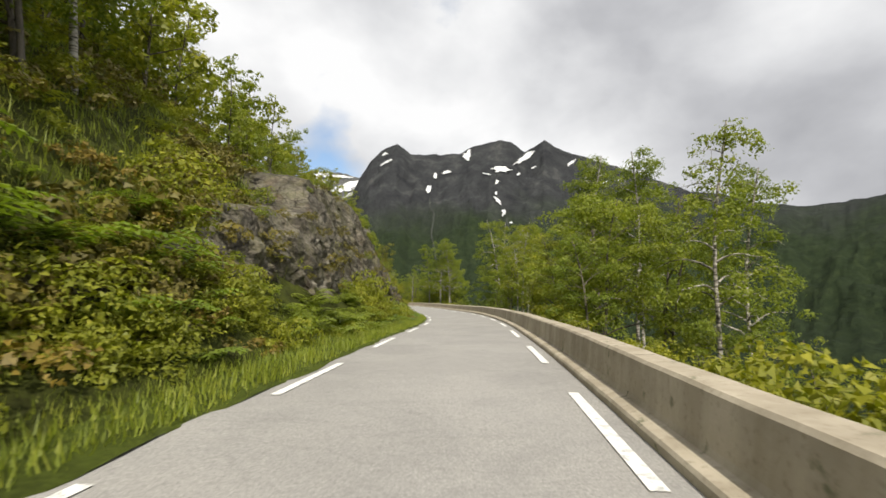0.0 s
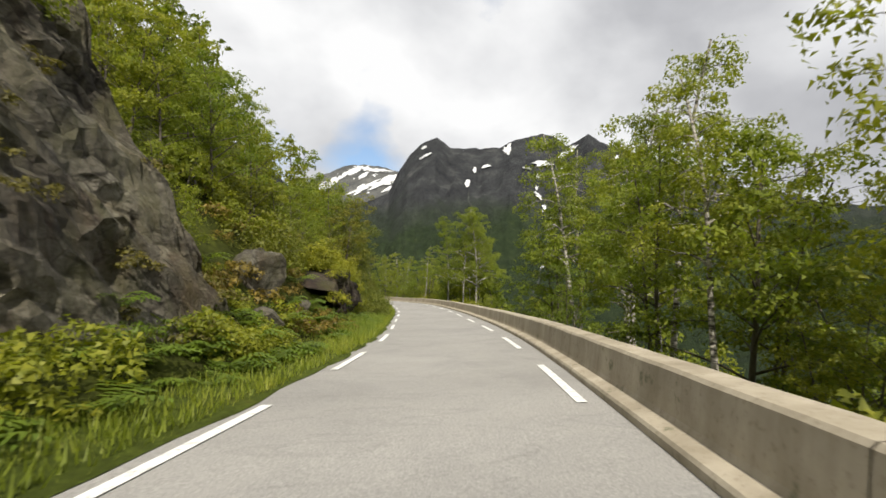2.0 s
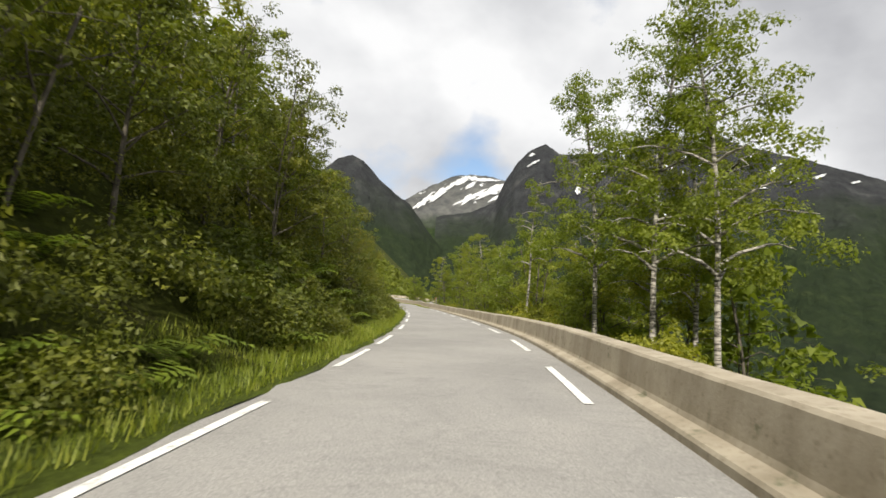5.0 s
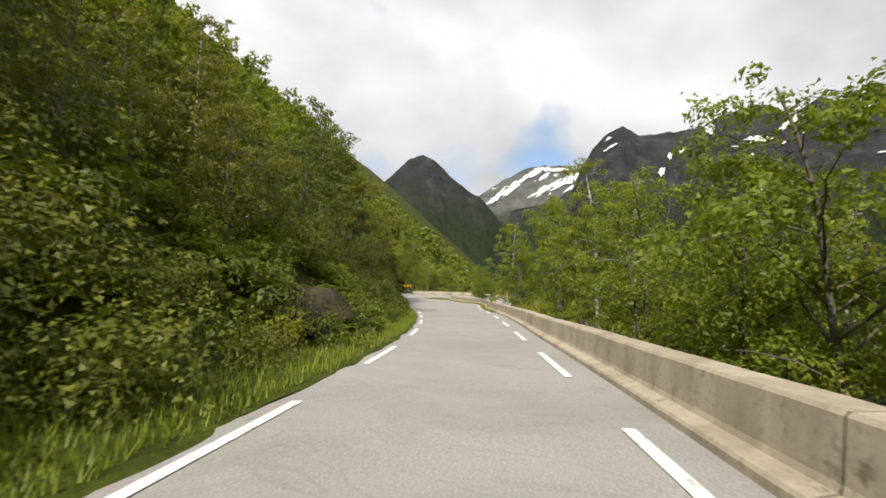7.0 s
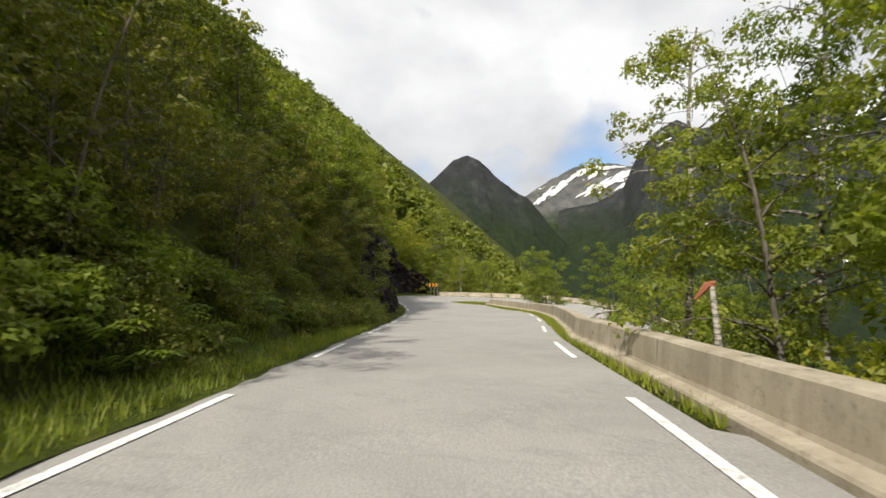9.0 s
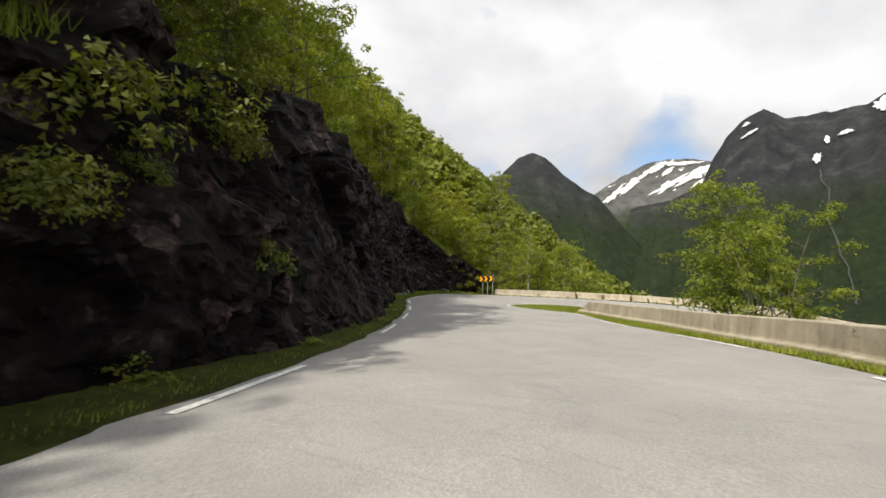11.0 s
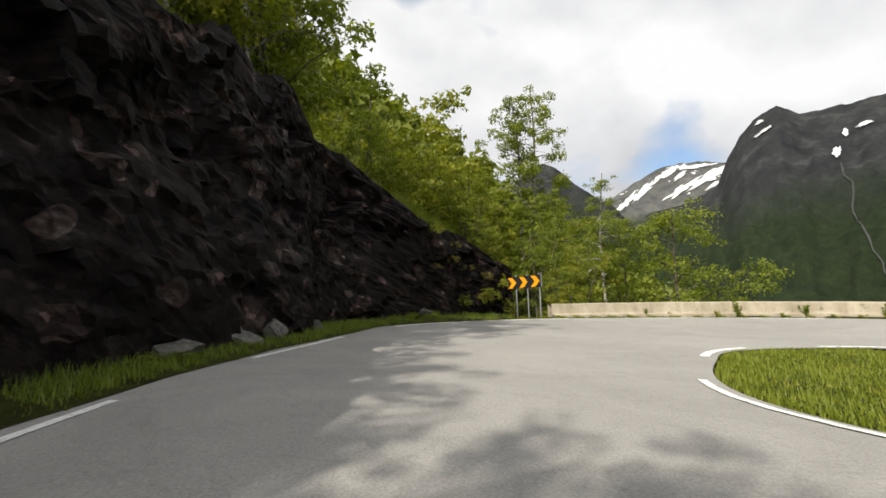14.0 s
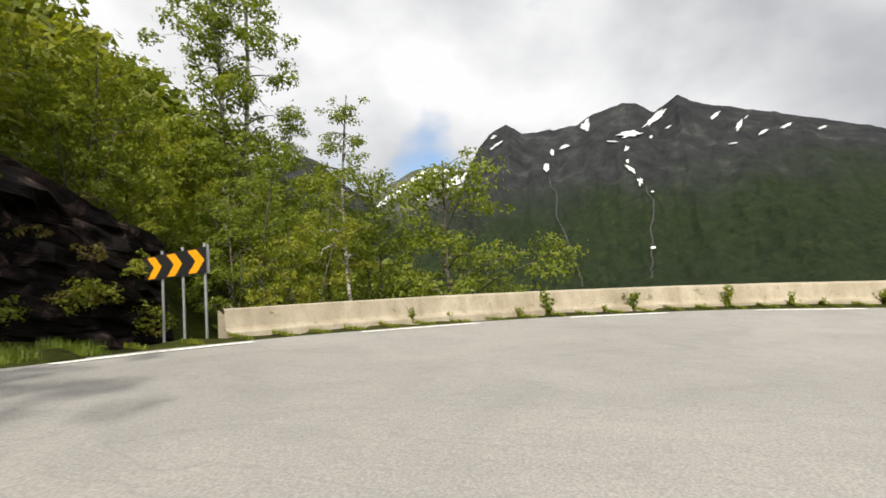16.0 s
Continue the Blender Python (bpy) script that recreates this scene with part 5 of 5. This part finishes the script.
def along_road(n, t0, t1, q0, q1, left=True, power=1.0):
    """Places beside the asphalt: between q0 and q1 metres out from its edge."""
    a, b = np.interp([U0 + t0, U0 + t1], U, RUN)
    r = rng.uniform(a, b, n)
    i = np.clip((r / STEP).astype(int), 0, len(XY) - 1)
    q = q0 + (q1 - q0) * rng.uniform(0, 1, n) ** power
    lat = ASPHALT_L[i] - q if left else ASPHALT_R[i] + q
    on = r - i * STEP
    return XY[i, 0] + SIDE[i, 0] * lat + TAN[i, 0] * on, XY[i, 1] + SIDE[i, 1] * lat + TAN[i, 1] * on


SHRUBS = [shrub_shape(41, 680, 0.082, 0.38, 0.85), shrub_shape(42, 780, 0.085, 0.45, 1.1), shrub_shape(43, 600, 0.078, 0.33, 0.65)]
LOW = [shrub_shape(46, 420, 0.06, 0.32, 0.33), shrub_shape(47, 400, 0.06, 0.36, 0.27)]
FERNS = [fern_shape(51), fern_shape(52)]
THICKETS = [shrub_shape(44, 560, 0.20, 1.0, 2.0), shrub_shape(45, 640, 0.20, 1.2, 2.6)]
FINE_THICKETS = [shrub_shape(56, 1500, 0.10, 0.9, 1.8), shrub_shape(57, 1300, 0.10, 0.8, 1.4)]


def blades(x, y, z, h, wide=0.012):
    """A leaning blade for each place."""
    n = len(x)
    a = rng.uniform(0, 2 * math.pi, n)
    hh = h * rng.uniform(0.4, 1.3, n)
    lean = rng.uniform(0.1, 0.8, n) * hh
    dx, dy = np.cos(a), np.sin(a)
    base = np.stack([x, y, z], 1)
    side = np.stack([-dy, dx, 0 * dx], 1) * wide
    tip = base + np.stack([dx * lean, dy * lean, hh], 1)
    v = np.stack([base - side, base + side, tip], 1).reshape(-1, 3)
    return v, np.arange(3 * n).reshape(n, 3)


def grass(name, label, x, y, h, wide=0.014):
    pts, _, _ = on_ground(x, y, 0.02)
    v, f = blades(pts[:, 0], pts[:, 1], pts[:, 2], h, wide)
    return thing(name, label, "grass", kind="stuff", data=mesh_of(name, v, f, GRASS))


def off_rock(x, y, lift):
    """Keeps the places that lie clear of the first rock face."""
    pts, lat, u = on_ground(x, y, lift)
    q = np.interp(u, U, ASPHALT_L) - lat
    return pts[~((u > U0 + 2.15) & (u < U0 + 2.75) & (q > 1.8)) & ~((u > U0 + 0.8) & (u < U0 + 1.5) & (q > 1.5)) & ~((u > U0 + 0.95) & (u < U0 + 2.45) & (q > 3.0)) & ~((u > U0 + 3.0) & (u < U0 + 4.2) & (q > 1.3) & (q < 2.9))]


x, y = along_road(95, 4.2, 9.6, 1.6, 7.0, True, 1.3)
# scrub in the leaf tone that carries the bank's shade
scatter(off_rock(x, y, -0.1), SHRUBS, "alder_scrub", "green scrub on the bank, leaves darkened for shade", "shrubs", SHADED_LEAF, 0.7, 1.5)
x, y = along_road(75, -1.0, 4.2, 1.6, 7.0, True, 1.3)
scatter(off_rock(x, y, -0.1), SHRUBS, "bank_shrubs", "leafy green shrubs crowding the roadside bank", "shrubs", LEAF_BUSH, 0.7, 1.5)
x, y = along_road(130, 0.0, 2.8, 1.05, 3.0)
x2, y2 = along_road(60, -0.6, 1.2, 1.6, 3.4)
x, y = np.concatenate([x, x2]), np.concatenate([y, y2])
scatter(off_rock(x, y, -0.1), SHRUBS, "rock_foot_shrubs", "low green shrubs along the foot of the rock", "shrubs", LEAF_BUSH, 0.45, 0.95)
x, y = along_road(420, -1.0, 1.75, 3.2, 13.0, True, 1.2)
pts, _, _ = on_ground(x, y, -0.08)
scatter(pts[:230], LOW, "upper_heather", "ochre heather and moss on the steep bank", "heather", HEATH, 1.2, 2.3)
scatter(pts[240:], SHRUBS + FERNS, "upper_bilberry", "green bilberry and ferns on the steep bank", "shrubs", LEAF_BUSH, 0.5, 1.0)
x, y = along_road(70, 0.75, 1.6, 1.1, 2.6)
pts, _, _ = on_ground(x, y, -0.05)
scatter(pts, LOW + FERNS, "outcrop_weeds", "ferns and weeds before the broken outcrop", "ferns", FERN, 0.5, 1.1)
x, y = along_road(12000, -0.8, 1.75, 3.0, 11.0)
grass("bank_grass", "long rank grass on the steep bank", x, y, 0.42, 0.012)
x, y = along_road(5000, 3.15, 4.4, 0.3, 1.5)
grass("tall_verge_grass", "tall seeding grass below the dark rock", x, y, 0.34, 0.010)
x, y = along_road(70, 2.4, 4.3, 0.9, 2.6)
pts, _, _ = on_ground(x, y, -0.05)
scatter(pts, LOW + FERNS, "verge_weeds", "mixed green and ochre weeds on the verge", "weeds", FERN, 0.5, 1.0)
x, y = along_road(24, 2.45, 3.3, 0.9, 3.4)
pts, _, _ = on_ground(x, y, -0.05)
scatter(pts, LOW, "verge_heather", "ochre heather on the bank below the rock block", "heather", HEATH, 0.7, 1.4)
x, y = along_road(40, -1.0, 0.9, 4.5, 15.0)
pts, _, _ = on_ground(x, y, -0.4)
scatter(pts, FINE_THICKETS, "upper_thicket", "dense green thicket above the rock", "shrubs", LEAF, 0.6, 1.1)
x, y = along_road(150, 3.0, 10.3, 2.4, 7.0)
scatter(off_rock(x, y, -0.3), [shrub_shape(48, 1500, 0.085, 0.85, 1.8), shrub_shape(49, 1300, 0.082, 0.7, 1.4)], "bank_bushes", "dense leafy bushes close above the road", "shrubs", SHADED_LEAF, 0.6, 1.15)
x, y = along_road(80, 8.3, 10.45, 1.15, 3.6)
x3, y3 = along_road(26, 10.4, 11.1, 0.7, 1.8)
x2, y2 = along_road(80, 4.2, 8.3, 0.95, 2.6)
pts, _, _ = on_ground(np.concatenate([x, x2, x3]), np.concatenate([y, y2, y3]), -0.15)
scatter(pts, [shrub_shape(50, 1150, 0.075, 0.55, 1.2), shrub_shape(53, 1000, 0.07, 0.48, 1.0)], "roadside_bushes", "thick shaded bushes beside the road before the cliff", "shrubs", SHADED_LEAF, 0.6, 1.15)
x, y = along_road(60, 7.6, 10.3, 1.2, 3.0)
pts, _, _ = on_ground(x, y, -0.05)
scatter(pts, FERNS, "roadside_ferns", "tall bright ferns beside the road", "ferns", FERN, 0.7, 1.2)
x, y = along_road(90, 3.4, 10.3, 7.0, 16.0, True, 1.2)
scatter(off_rock(x, y, -0.4), THICKETS, "bank_thicket", "dense green thicket covering the slope above the road", "shrubs", SHADED_LEAF, 0.6, 1.2)
x, y = along_road(46, -0.2, 0.75, 1.4, 4.2)
pts, _, _ = on_ground(x, y, 0.05)
scatter(pts, FERNS, "tall_ferns", "tall bright ferns crowding the start of the bank", "ferns", FERN, 0.9, 1.5)
x, y = along_road(70, 4.4, 7.6, 1.2, 4.6)
pts, _, _ = on_ground(x, y, 0.0)
scatter(pts, FERNS, "shade_ferns", "green ferns among the trees on the bank", "ferns", FERN, 0.8, 1.3)
x, y = along_road(210, -1.0, 10.2, 1.3, 4.5)
scatter(off_rock(x, y, -0.05), FERNS, "bank_ferns", "bright green ferns on the roadside bank", "ferns", FERN, 0.45, 1.1)
x, y = along_road(90, -1.0, 4.0, 1.0, 8.0)
scatter(off_rock(x, y, -0.05), LOW, "bank_heather", "ochre heather and bilberry on the bank", "heather", HEATH, 0.8, 1.6)
x, y = along_road(120, 10.4, 16.9, 4.6, 10.0)
pts, lat, uu = on_ground(x, y, 0.0)
pts = pts[(uu < U0 + 14.9) | (np.interp(uu, U, ASPHALT_L) - lat > 7.5)]
scatter(pts, SHRUBS, "cliff_top_shrubs", "sunlit green shrubs along the cliff top", "shrubs", LEAF_BUSH, 0.6, 1.3)
x, y = along_road(170, 9.6, 16.6, 6.0, 22.0)
pts, _, _ = on_ground(x, y, -0.4)
scatter(pts, THICKETS, "hillside_thicket", "dense green thicket on the slope above the cliff", "shrubs", LEAF, 0.7, 1.3)
p2 = HILL_FOOT + HILL_LEFT * (0.6 + 24 * rng.uniform(0, 1, (150, 1)) ** 1.2) + np.array([-0.292, 0.956]) * rng.uniform(3, 70, (150, 1))
pts, _, _ = on_ground(p2[:, 0], p2[:, 1], -0.4)
scatter(pts, THICKETS, "bend_thicket", "leafy thicket on the slope behind the chevron sign", "shrubs", LEAF, 0.5, 1.2)
xs, ys = [], []
for t0, t1, n in ((-0.2, 3.0, 60), (5.0, 9.9, 80)):
    a, b = np.interp([U0 + t0, U0 + t1], U, RUN)
    i = (rng.uniform(a, b, n) / STEP).astype(int)
    lat = WALL_OFF[i] + 1.6 + 7 * rng.uniform(0, 1, n) ** 1.3
    xs.append(XY[i, 0] + SIDE[i, 0] * lat)
    ys.append(XY[i, 1] + SIDE[i, 1] * lat)
pts, _, _ = on_ground(np.concatenate(xs), np.concatenate(ys), -0.05)
scatter(pts, SHRUBS, "slope_shrubs", "green shrubs below the parapet", "shrubs", LEAF_BUSH, 0.8, 1.5)


x, y = along_road(85000, -0.6, 10.5, 0.0, 2.0, True, 1.15)
grass("verge_grass", "long bright green grass on the uphill verge", x, y, 0.19, 0.011)
x, y = along_road(5000, 10.5, 17.2, 0.0, 0.7, True, 1.5)
grass("cliff_foot_grass", "short grass strip at the foot of the dark cliff", x, y, 0.10, 0.008)
x, y = along_road(9000, 8.7, 12.6, 0.0, 0.6, False)
grass("parapet_grass", "dry grass tufts along the parapet foot", x, y, 0.14)


# plants that hang on the rock
def ledge_places(face, n, low, high):
    """Places on a rock face's ledges, between two distances up the road."""
    me = face.data
    co = np.empty(len(me.vertices) * 3, np.float32)
    me.vertices.foreach_get("co", co)
    co = co.reshape(-1, 3)
    no = np.empty(len(me.vertices) * 3, np.float32)
    me.vertices.foreach_get("normal", no)
    flat = np.where(no.reshape(-1, 3)[:, 2] > 0.35)[0]
    flat = flat[(co[flat, 1] > low) & (co[flat, 1] < high)]
    pick = rng.choice(flat, min(n, len(flat)), replace=False)
    return co[pick] + np.array([0, 0, -0.05])


scatter(ledge_places(face_1, 60, 13, 50), LOW, "ledge_heather", "ochre heather hanging on the rock ledges", "heather", HEATH, 0.6, 1.1)
scatter(ledge_places(face_1, 120, -9, 12), LOW, "slope_heather", "ochre heather and moss over the broken rock", "heather", HEATH, 0.8, 1.6)
scatter(ledge_places(face_1, 50, -9, 11), LOW + FERNS, "slope_bilberry", "green bilberry and ferns over the broken rock", "shrubs", LEAF_BUSH, 0.6, 1.2)
scatter(ledge_places(face_1, 18, -9, 50), SHRUBS, "ledge_shrubs", "green shrubs rooted on the rock ledges", "shrubs", LEAF_BUSH, 0.4, 0.9)
scatter(ledge_places(face_4, 25, 0, 199), SHRUBS, "rock_shrubs", "green shrubs covering the low rock outcrop", "shrubs", LEAF_BUSH, 0.5, 0.9)
scatter(ledge_places(face_2, 60, 0, 99), SHRUBS, "outcrop_shrubs", "green shrubs overhanging the rock outcrop", "shrubs", LEAF_BUSH, 0.5, 1.0)

# the grass island inside the hairpin
isl = rng.uniform((-58, 164), (-40, 194), (330000, 2))
pts, lat, uu = on_ground(isl[:, 0], isl[:, 1], -0.02)
ir = np.clip((np.interp(uu, U, RUN) / STEP).astype(int), 0, len(XY) - 1)
ok = (lat > ASPHALT_R[ir] + 0.02) & (lat < np.where(uu < WALL_END, WALL_OFF[ir] - 0.05, 14.0)) & (uu > U0 + 11.8)
pts = pts[ok][:90000]
v, f = blades(pts[:, 0], pts[:, 1], pts[:, 2], 0.11, 0.012)
thing("island_grass", "sunlit yellow-green grass island inside the hairpin", "grass", kind="stuff", data=mesh_of("island_grass", v, f, GRASS))

# grass and weeds outside the bend's edge line
xs, ys = [], []
i = rng.choice(np.where((U > U0 + 16.9) & (U < U0 + 23))[0], 7000)
gap = np.clip(ASPHALT_L[i] - OUTER[i] - 0.2, 0.05, 3)
lat = ASPHALT_L[i] - gap * rng.uniform(0, 1, len(i))
grass("bend_grass", "thin dry grass at the foot of the hairpin parapet", XY[i, 0] + SIDE[i, 0] * lat, XY[i, 1] + SIDE[i, 1] * lat, 0.10)


def weed_shape(seed):
    r = np.random.default_rng(seed)
    vs, fs, n = [], [], 0
    for k in range(5):
        tip = np.array([r.normal(scale=0.12), r.normal(scale=0.12), r.uniform(0.35, 0.75)])
        for i in range(14):
            w = (i + 1) / 14
            v, f = leaves(r, (tip * w)[None] + r.normal(scale=0.03, size=(2, 3)), 0.11, None, -0.2)
            vs.append(v)
            fs.append(f + n)
            n += len(v)
    return np.concatenate(vs), np.concatenate(fs)


WEEDS = [weed_shape(61), weed_shape(62)]
weed_mesh = [mesh_of("weed", *w, LEAF_BUSH) for w in WEEDS]
for k in range(16):
    i = int(rng.choice(np.where((U > U0 + 18.3) & (U < U0 + 21.5))[0]))
    lat = OUTER[i] + rng.uniform(0.15, 0.4)
    p = XY[i] + SIDE[i] * lat
    z = ZR[i] + BANK[i] * max(-9, lat) - 0.05
    w = thing("weed", "straggly green weed at the foot of the parapet", "weed", "weeds along the hairpin parapet", pose(p[0], p[1], z, 0, 0, rng.uniform(0, 360)), weed_mesh[k % 2])
    w.scale = (0.3 + 0.75 * rng.uniform(0, 1) ** 2,) * 3


# long grass along the cliff's brow and at its foot near the bend
i = np.concatenate([rng.choice(np.where((U > U0 + 10.6) & (U < U0 + 17.5))[0], 16000), rng.choice(np.where((U > U0 + 15.6) & (U < U0 + 17.4))[0], 16000)])
brow = np.interp(U[i], [f[0] for f in CLIFF_FOOT], [f[1] for f in CLIFF_FOOT]) + CLIFF_LEAN * np.interp(U[i], CLIFF_AT, CLIFF_HIGH) + 0.5
lat = ASPHALT_L[i] - brow + 0.2 - rng.uniform(0, 2.6, len(i)) ** 1.3
ex = rng.uniform(-0.3, 0.3, len(i))
grass("brow_grass", "long sunlit grass along the top of the cliff", XY[i, 0] + SIDE[i, 0] * lat + TAN[i, 0] * ex, XY[i, 1] + SIDE[i, 1] * lat + TAN[i, 1] * ex, 0.5, 0.02)
x, y = along_road(16000, 14.6, 17.5, 0.05, 2.1)
grass("bend_verge_grass", "rough grass and weeds at the foot of the cliff by the bend", x, y, 0.22, 0.011)
x, y = along_road(70, 10.9, 17.6, 0.5, 1.3)
pts, _, _ = on_ground(x, y, -0.05)
scatter(pts[::2], LOW + FERNS, "cliff_foot_weeds", "low green weeds and ferns at the cliff foot", "weeds", LEAF_BUSH, 0.35, 0.7)


scatter(ledge_places(face_3, 10, 194, 230), SHRUBS, "cliff_end_shrubs", "green shrubs over the low end of the cliff", "shrubs", LEAF_BUSH, 0.5, 1.0)
scatter(ledge_places(face_3, 14, 194, 230), LOW, "cliff_end_heather", "moss and heather over the low end of the cliff", "heather", HEATH, 0.6, 1.2)


def boulder(t, q, wide, high, seed, material=PALE_ROCK, label="pale grey broken boulder at the foot of the dark cliff", group="boulders at the cliff foot", fine=3, sink=0.22):
    """A broken stone with flat cleft sides."""
    bm = bmesh.new()
    bmesh.ops.create_icosphere(bm, subdivisions=fine, radius=0.5)
    for n in range(9):
        way = Vector((noise.noise(Vector((seed, n * 1.7, 0))), noise.noise(Vector((seed, n * 1.7, 9))), noise.noise(Vector((seed, n * 1.7, 20))))).normalized()
        for v in bm.verts:
            over = v.co.dot(way) - (0.22 + 0.03 * n % 0.11)
            if over > 0:
                v.co -= way * over
    for v in bm.verts:
        v.co += noise.noise_vector(v.co * 7 + Vector((seed, 0, 0))) * 0.025
        v.co = Vector((v.co.x * wide * 1.5, v.co.y * wide * 1.1, v.co.z * high * 1.4))
    me = bpy.data.meshes.new("boulder")
    bm.to_mesh(me)
    bm.free()
    me.materials.append(material)
    p = at_road(U0 + t, float(np.interp(U0 + t, U, ASPHALT_L)) - q)
    return thing("boulder", label, "boulder", group, pose(p.x, p.y, ground_at(p.x, p.y) + high * sink, 0, 0, seed * 70), me)


for k, (t, q, wide, high) in enumerate(((15.0, 0.95, 0.9, 0.6), (15.2, 0.9, 0.7, 0.5), (15.35, 1.0, 1.0, 0.7), (15.6, 0.95, 0.6, 0.4), (16.7, 1.5, 0.7, 0.5))):
    boulder(t, q, wide, high, k)


for k, (t, q, wide, high) in enumerate(((2.94, 2.9, 1.35, 1.15), (3.0, 3.1, 1.0, 0.9), (2.84, 1.9, 0.6, 0.45), (3.1, 2.1, 0.7, 0.5))):
    boulder(t, q, wide, high, 11 + k, ROCK, "lichened rock block jutting from the grassy bank", "rock blocks on the bank", 4, 0.3)


# snapped trunk and bent sapling behind the parapet
def broken_tree():
    x, y = -22.9, 134.9
    z = ground_at(x, y)
    th = thing("broken_tree", "snapped pale tree trunk with a torn orange-brown end", "dead tree", at=pose(x, y, z, 0, 0, 20))
    top = 0.35 - z
    v, f = tube([(0, 0, -0.3), (0.02, 0, top * 0.5), (-0.03, 0.02, top)], [0.07, 0.055, 0.045], 7)
    piece("stump", mesh_of("stump", v, f, BIRCH, True), th)
    v, f = tube([(0.02, 0, top + 0.03), (-0.10, 0.02, top - 0.01), (-0.28, 0.05, top - 0.24)], [0.04, 0.06, 0.02], 6)
    piece("torn_end", mesh_of("torn_end", v, f, RUST, False), th, "torn orange-brown splintered wood")


broken_tree()


def bent_sapling():
    p = at_road(U0 + 9.95, 3.9)
    z = ground_at(p.x, p.y)
    th = thing("bent_sapling", "bare pale sapling bowed over to the ground", "dead tree", at=pose(p.x, p.y, z, 0, 0, 60))
    k = np.linspace(0, math.pi, 12)
    h = p.z + 0.85 - z
    v, f = tube(np.stack([-1.0 * np.cos(k), 0.1 * np.sin(k * 2), h * np.sin(k) ** 0.7], 1), np.linspace(0.045, 0.02, 12), 6)
    piece("stem", mesh_of("stem", v, f, BIRCH, True), th)


bent_sapling()


# bright ferns in the sun before the cliff
x, y = along_road(26, 9.15, 9.75, 1.5, 3.0)
pts, _, _ = on_ground(x, y, 0.15)
scatter(pts, FERNS + SHRUBS, "sunlit_ferns", "tall sunlit ferns and leafy shrubs beside the road", "ferns", FERN, 0.8, 1.25)
x, y = along_road(80, 1.65, 2.8, 0.7, 2.2)
pts, _, _ = on_ground(x, y, -0.05)
scatter(pts, LOW + FERNS, "slab_foot_weeds", "low ferns and weeds along the foot of the slab", "ferns", FERN, 0.5, 1.0)
scatter(ledge_places(face_3, 34, 144, 157), SHRUBS, "cliff_start_shrubs", "shrubs hanging over the start of the cliff, leaves darkened for shade", "shrubs", SHADED_LEAF, 0.7, 1.4)
x, y = along_road(60, 7.5, 8.4, 2.0, 5.0)
pts, _, _ = on_ground(x, y, 0.0)
scatter(pts, FERNS + SHRUBS, "outcrop_ferns", "ferns and shrubs above the low rock outcrop", "ferns", FERN, 0.5, 1.0)
scatter(ledge_places(face_4, 24, 0, 199), LOW + FERNS, "outcrop_heather", "heather and ferns creeping over the rock", "heather", HEATH, 0.5, 0.9)
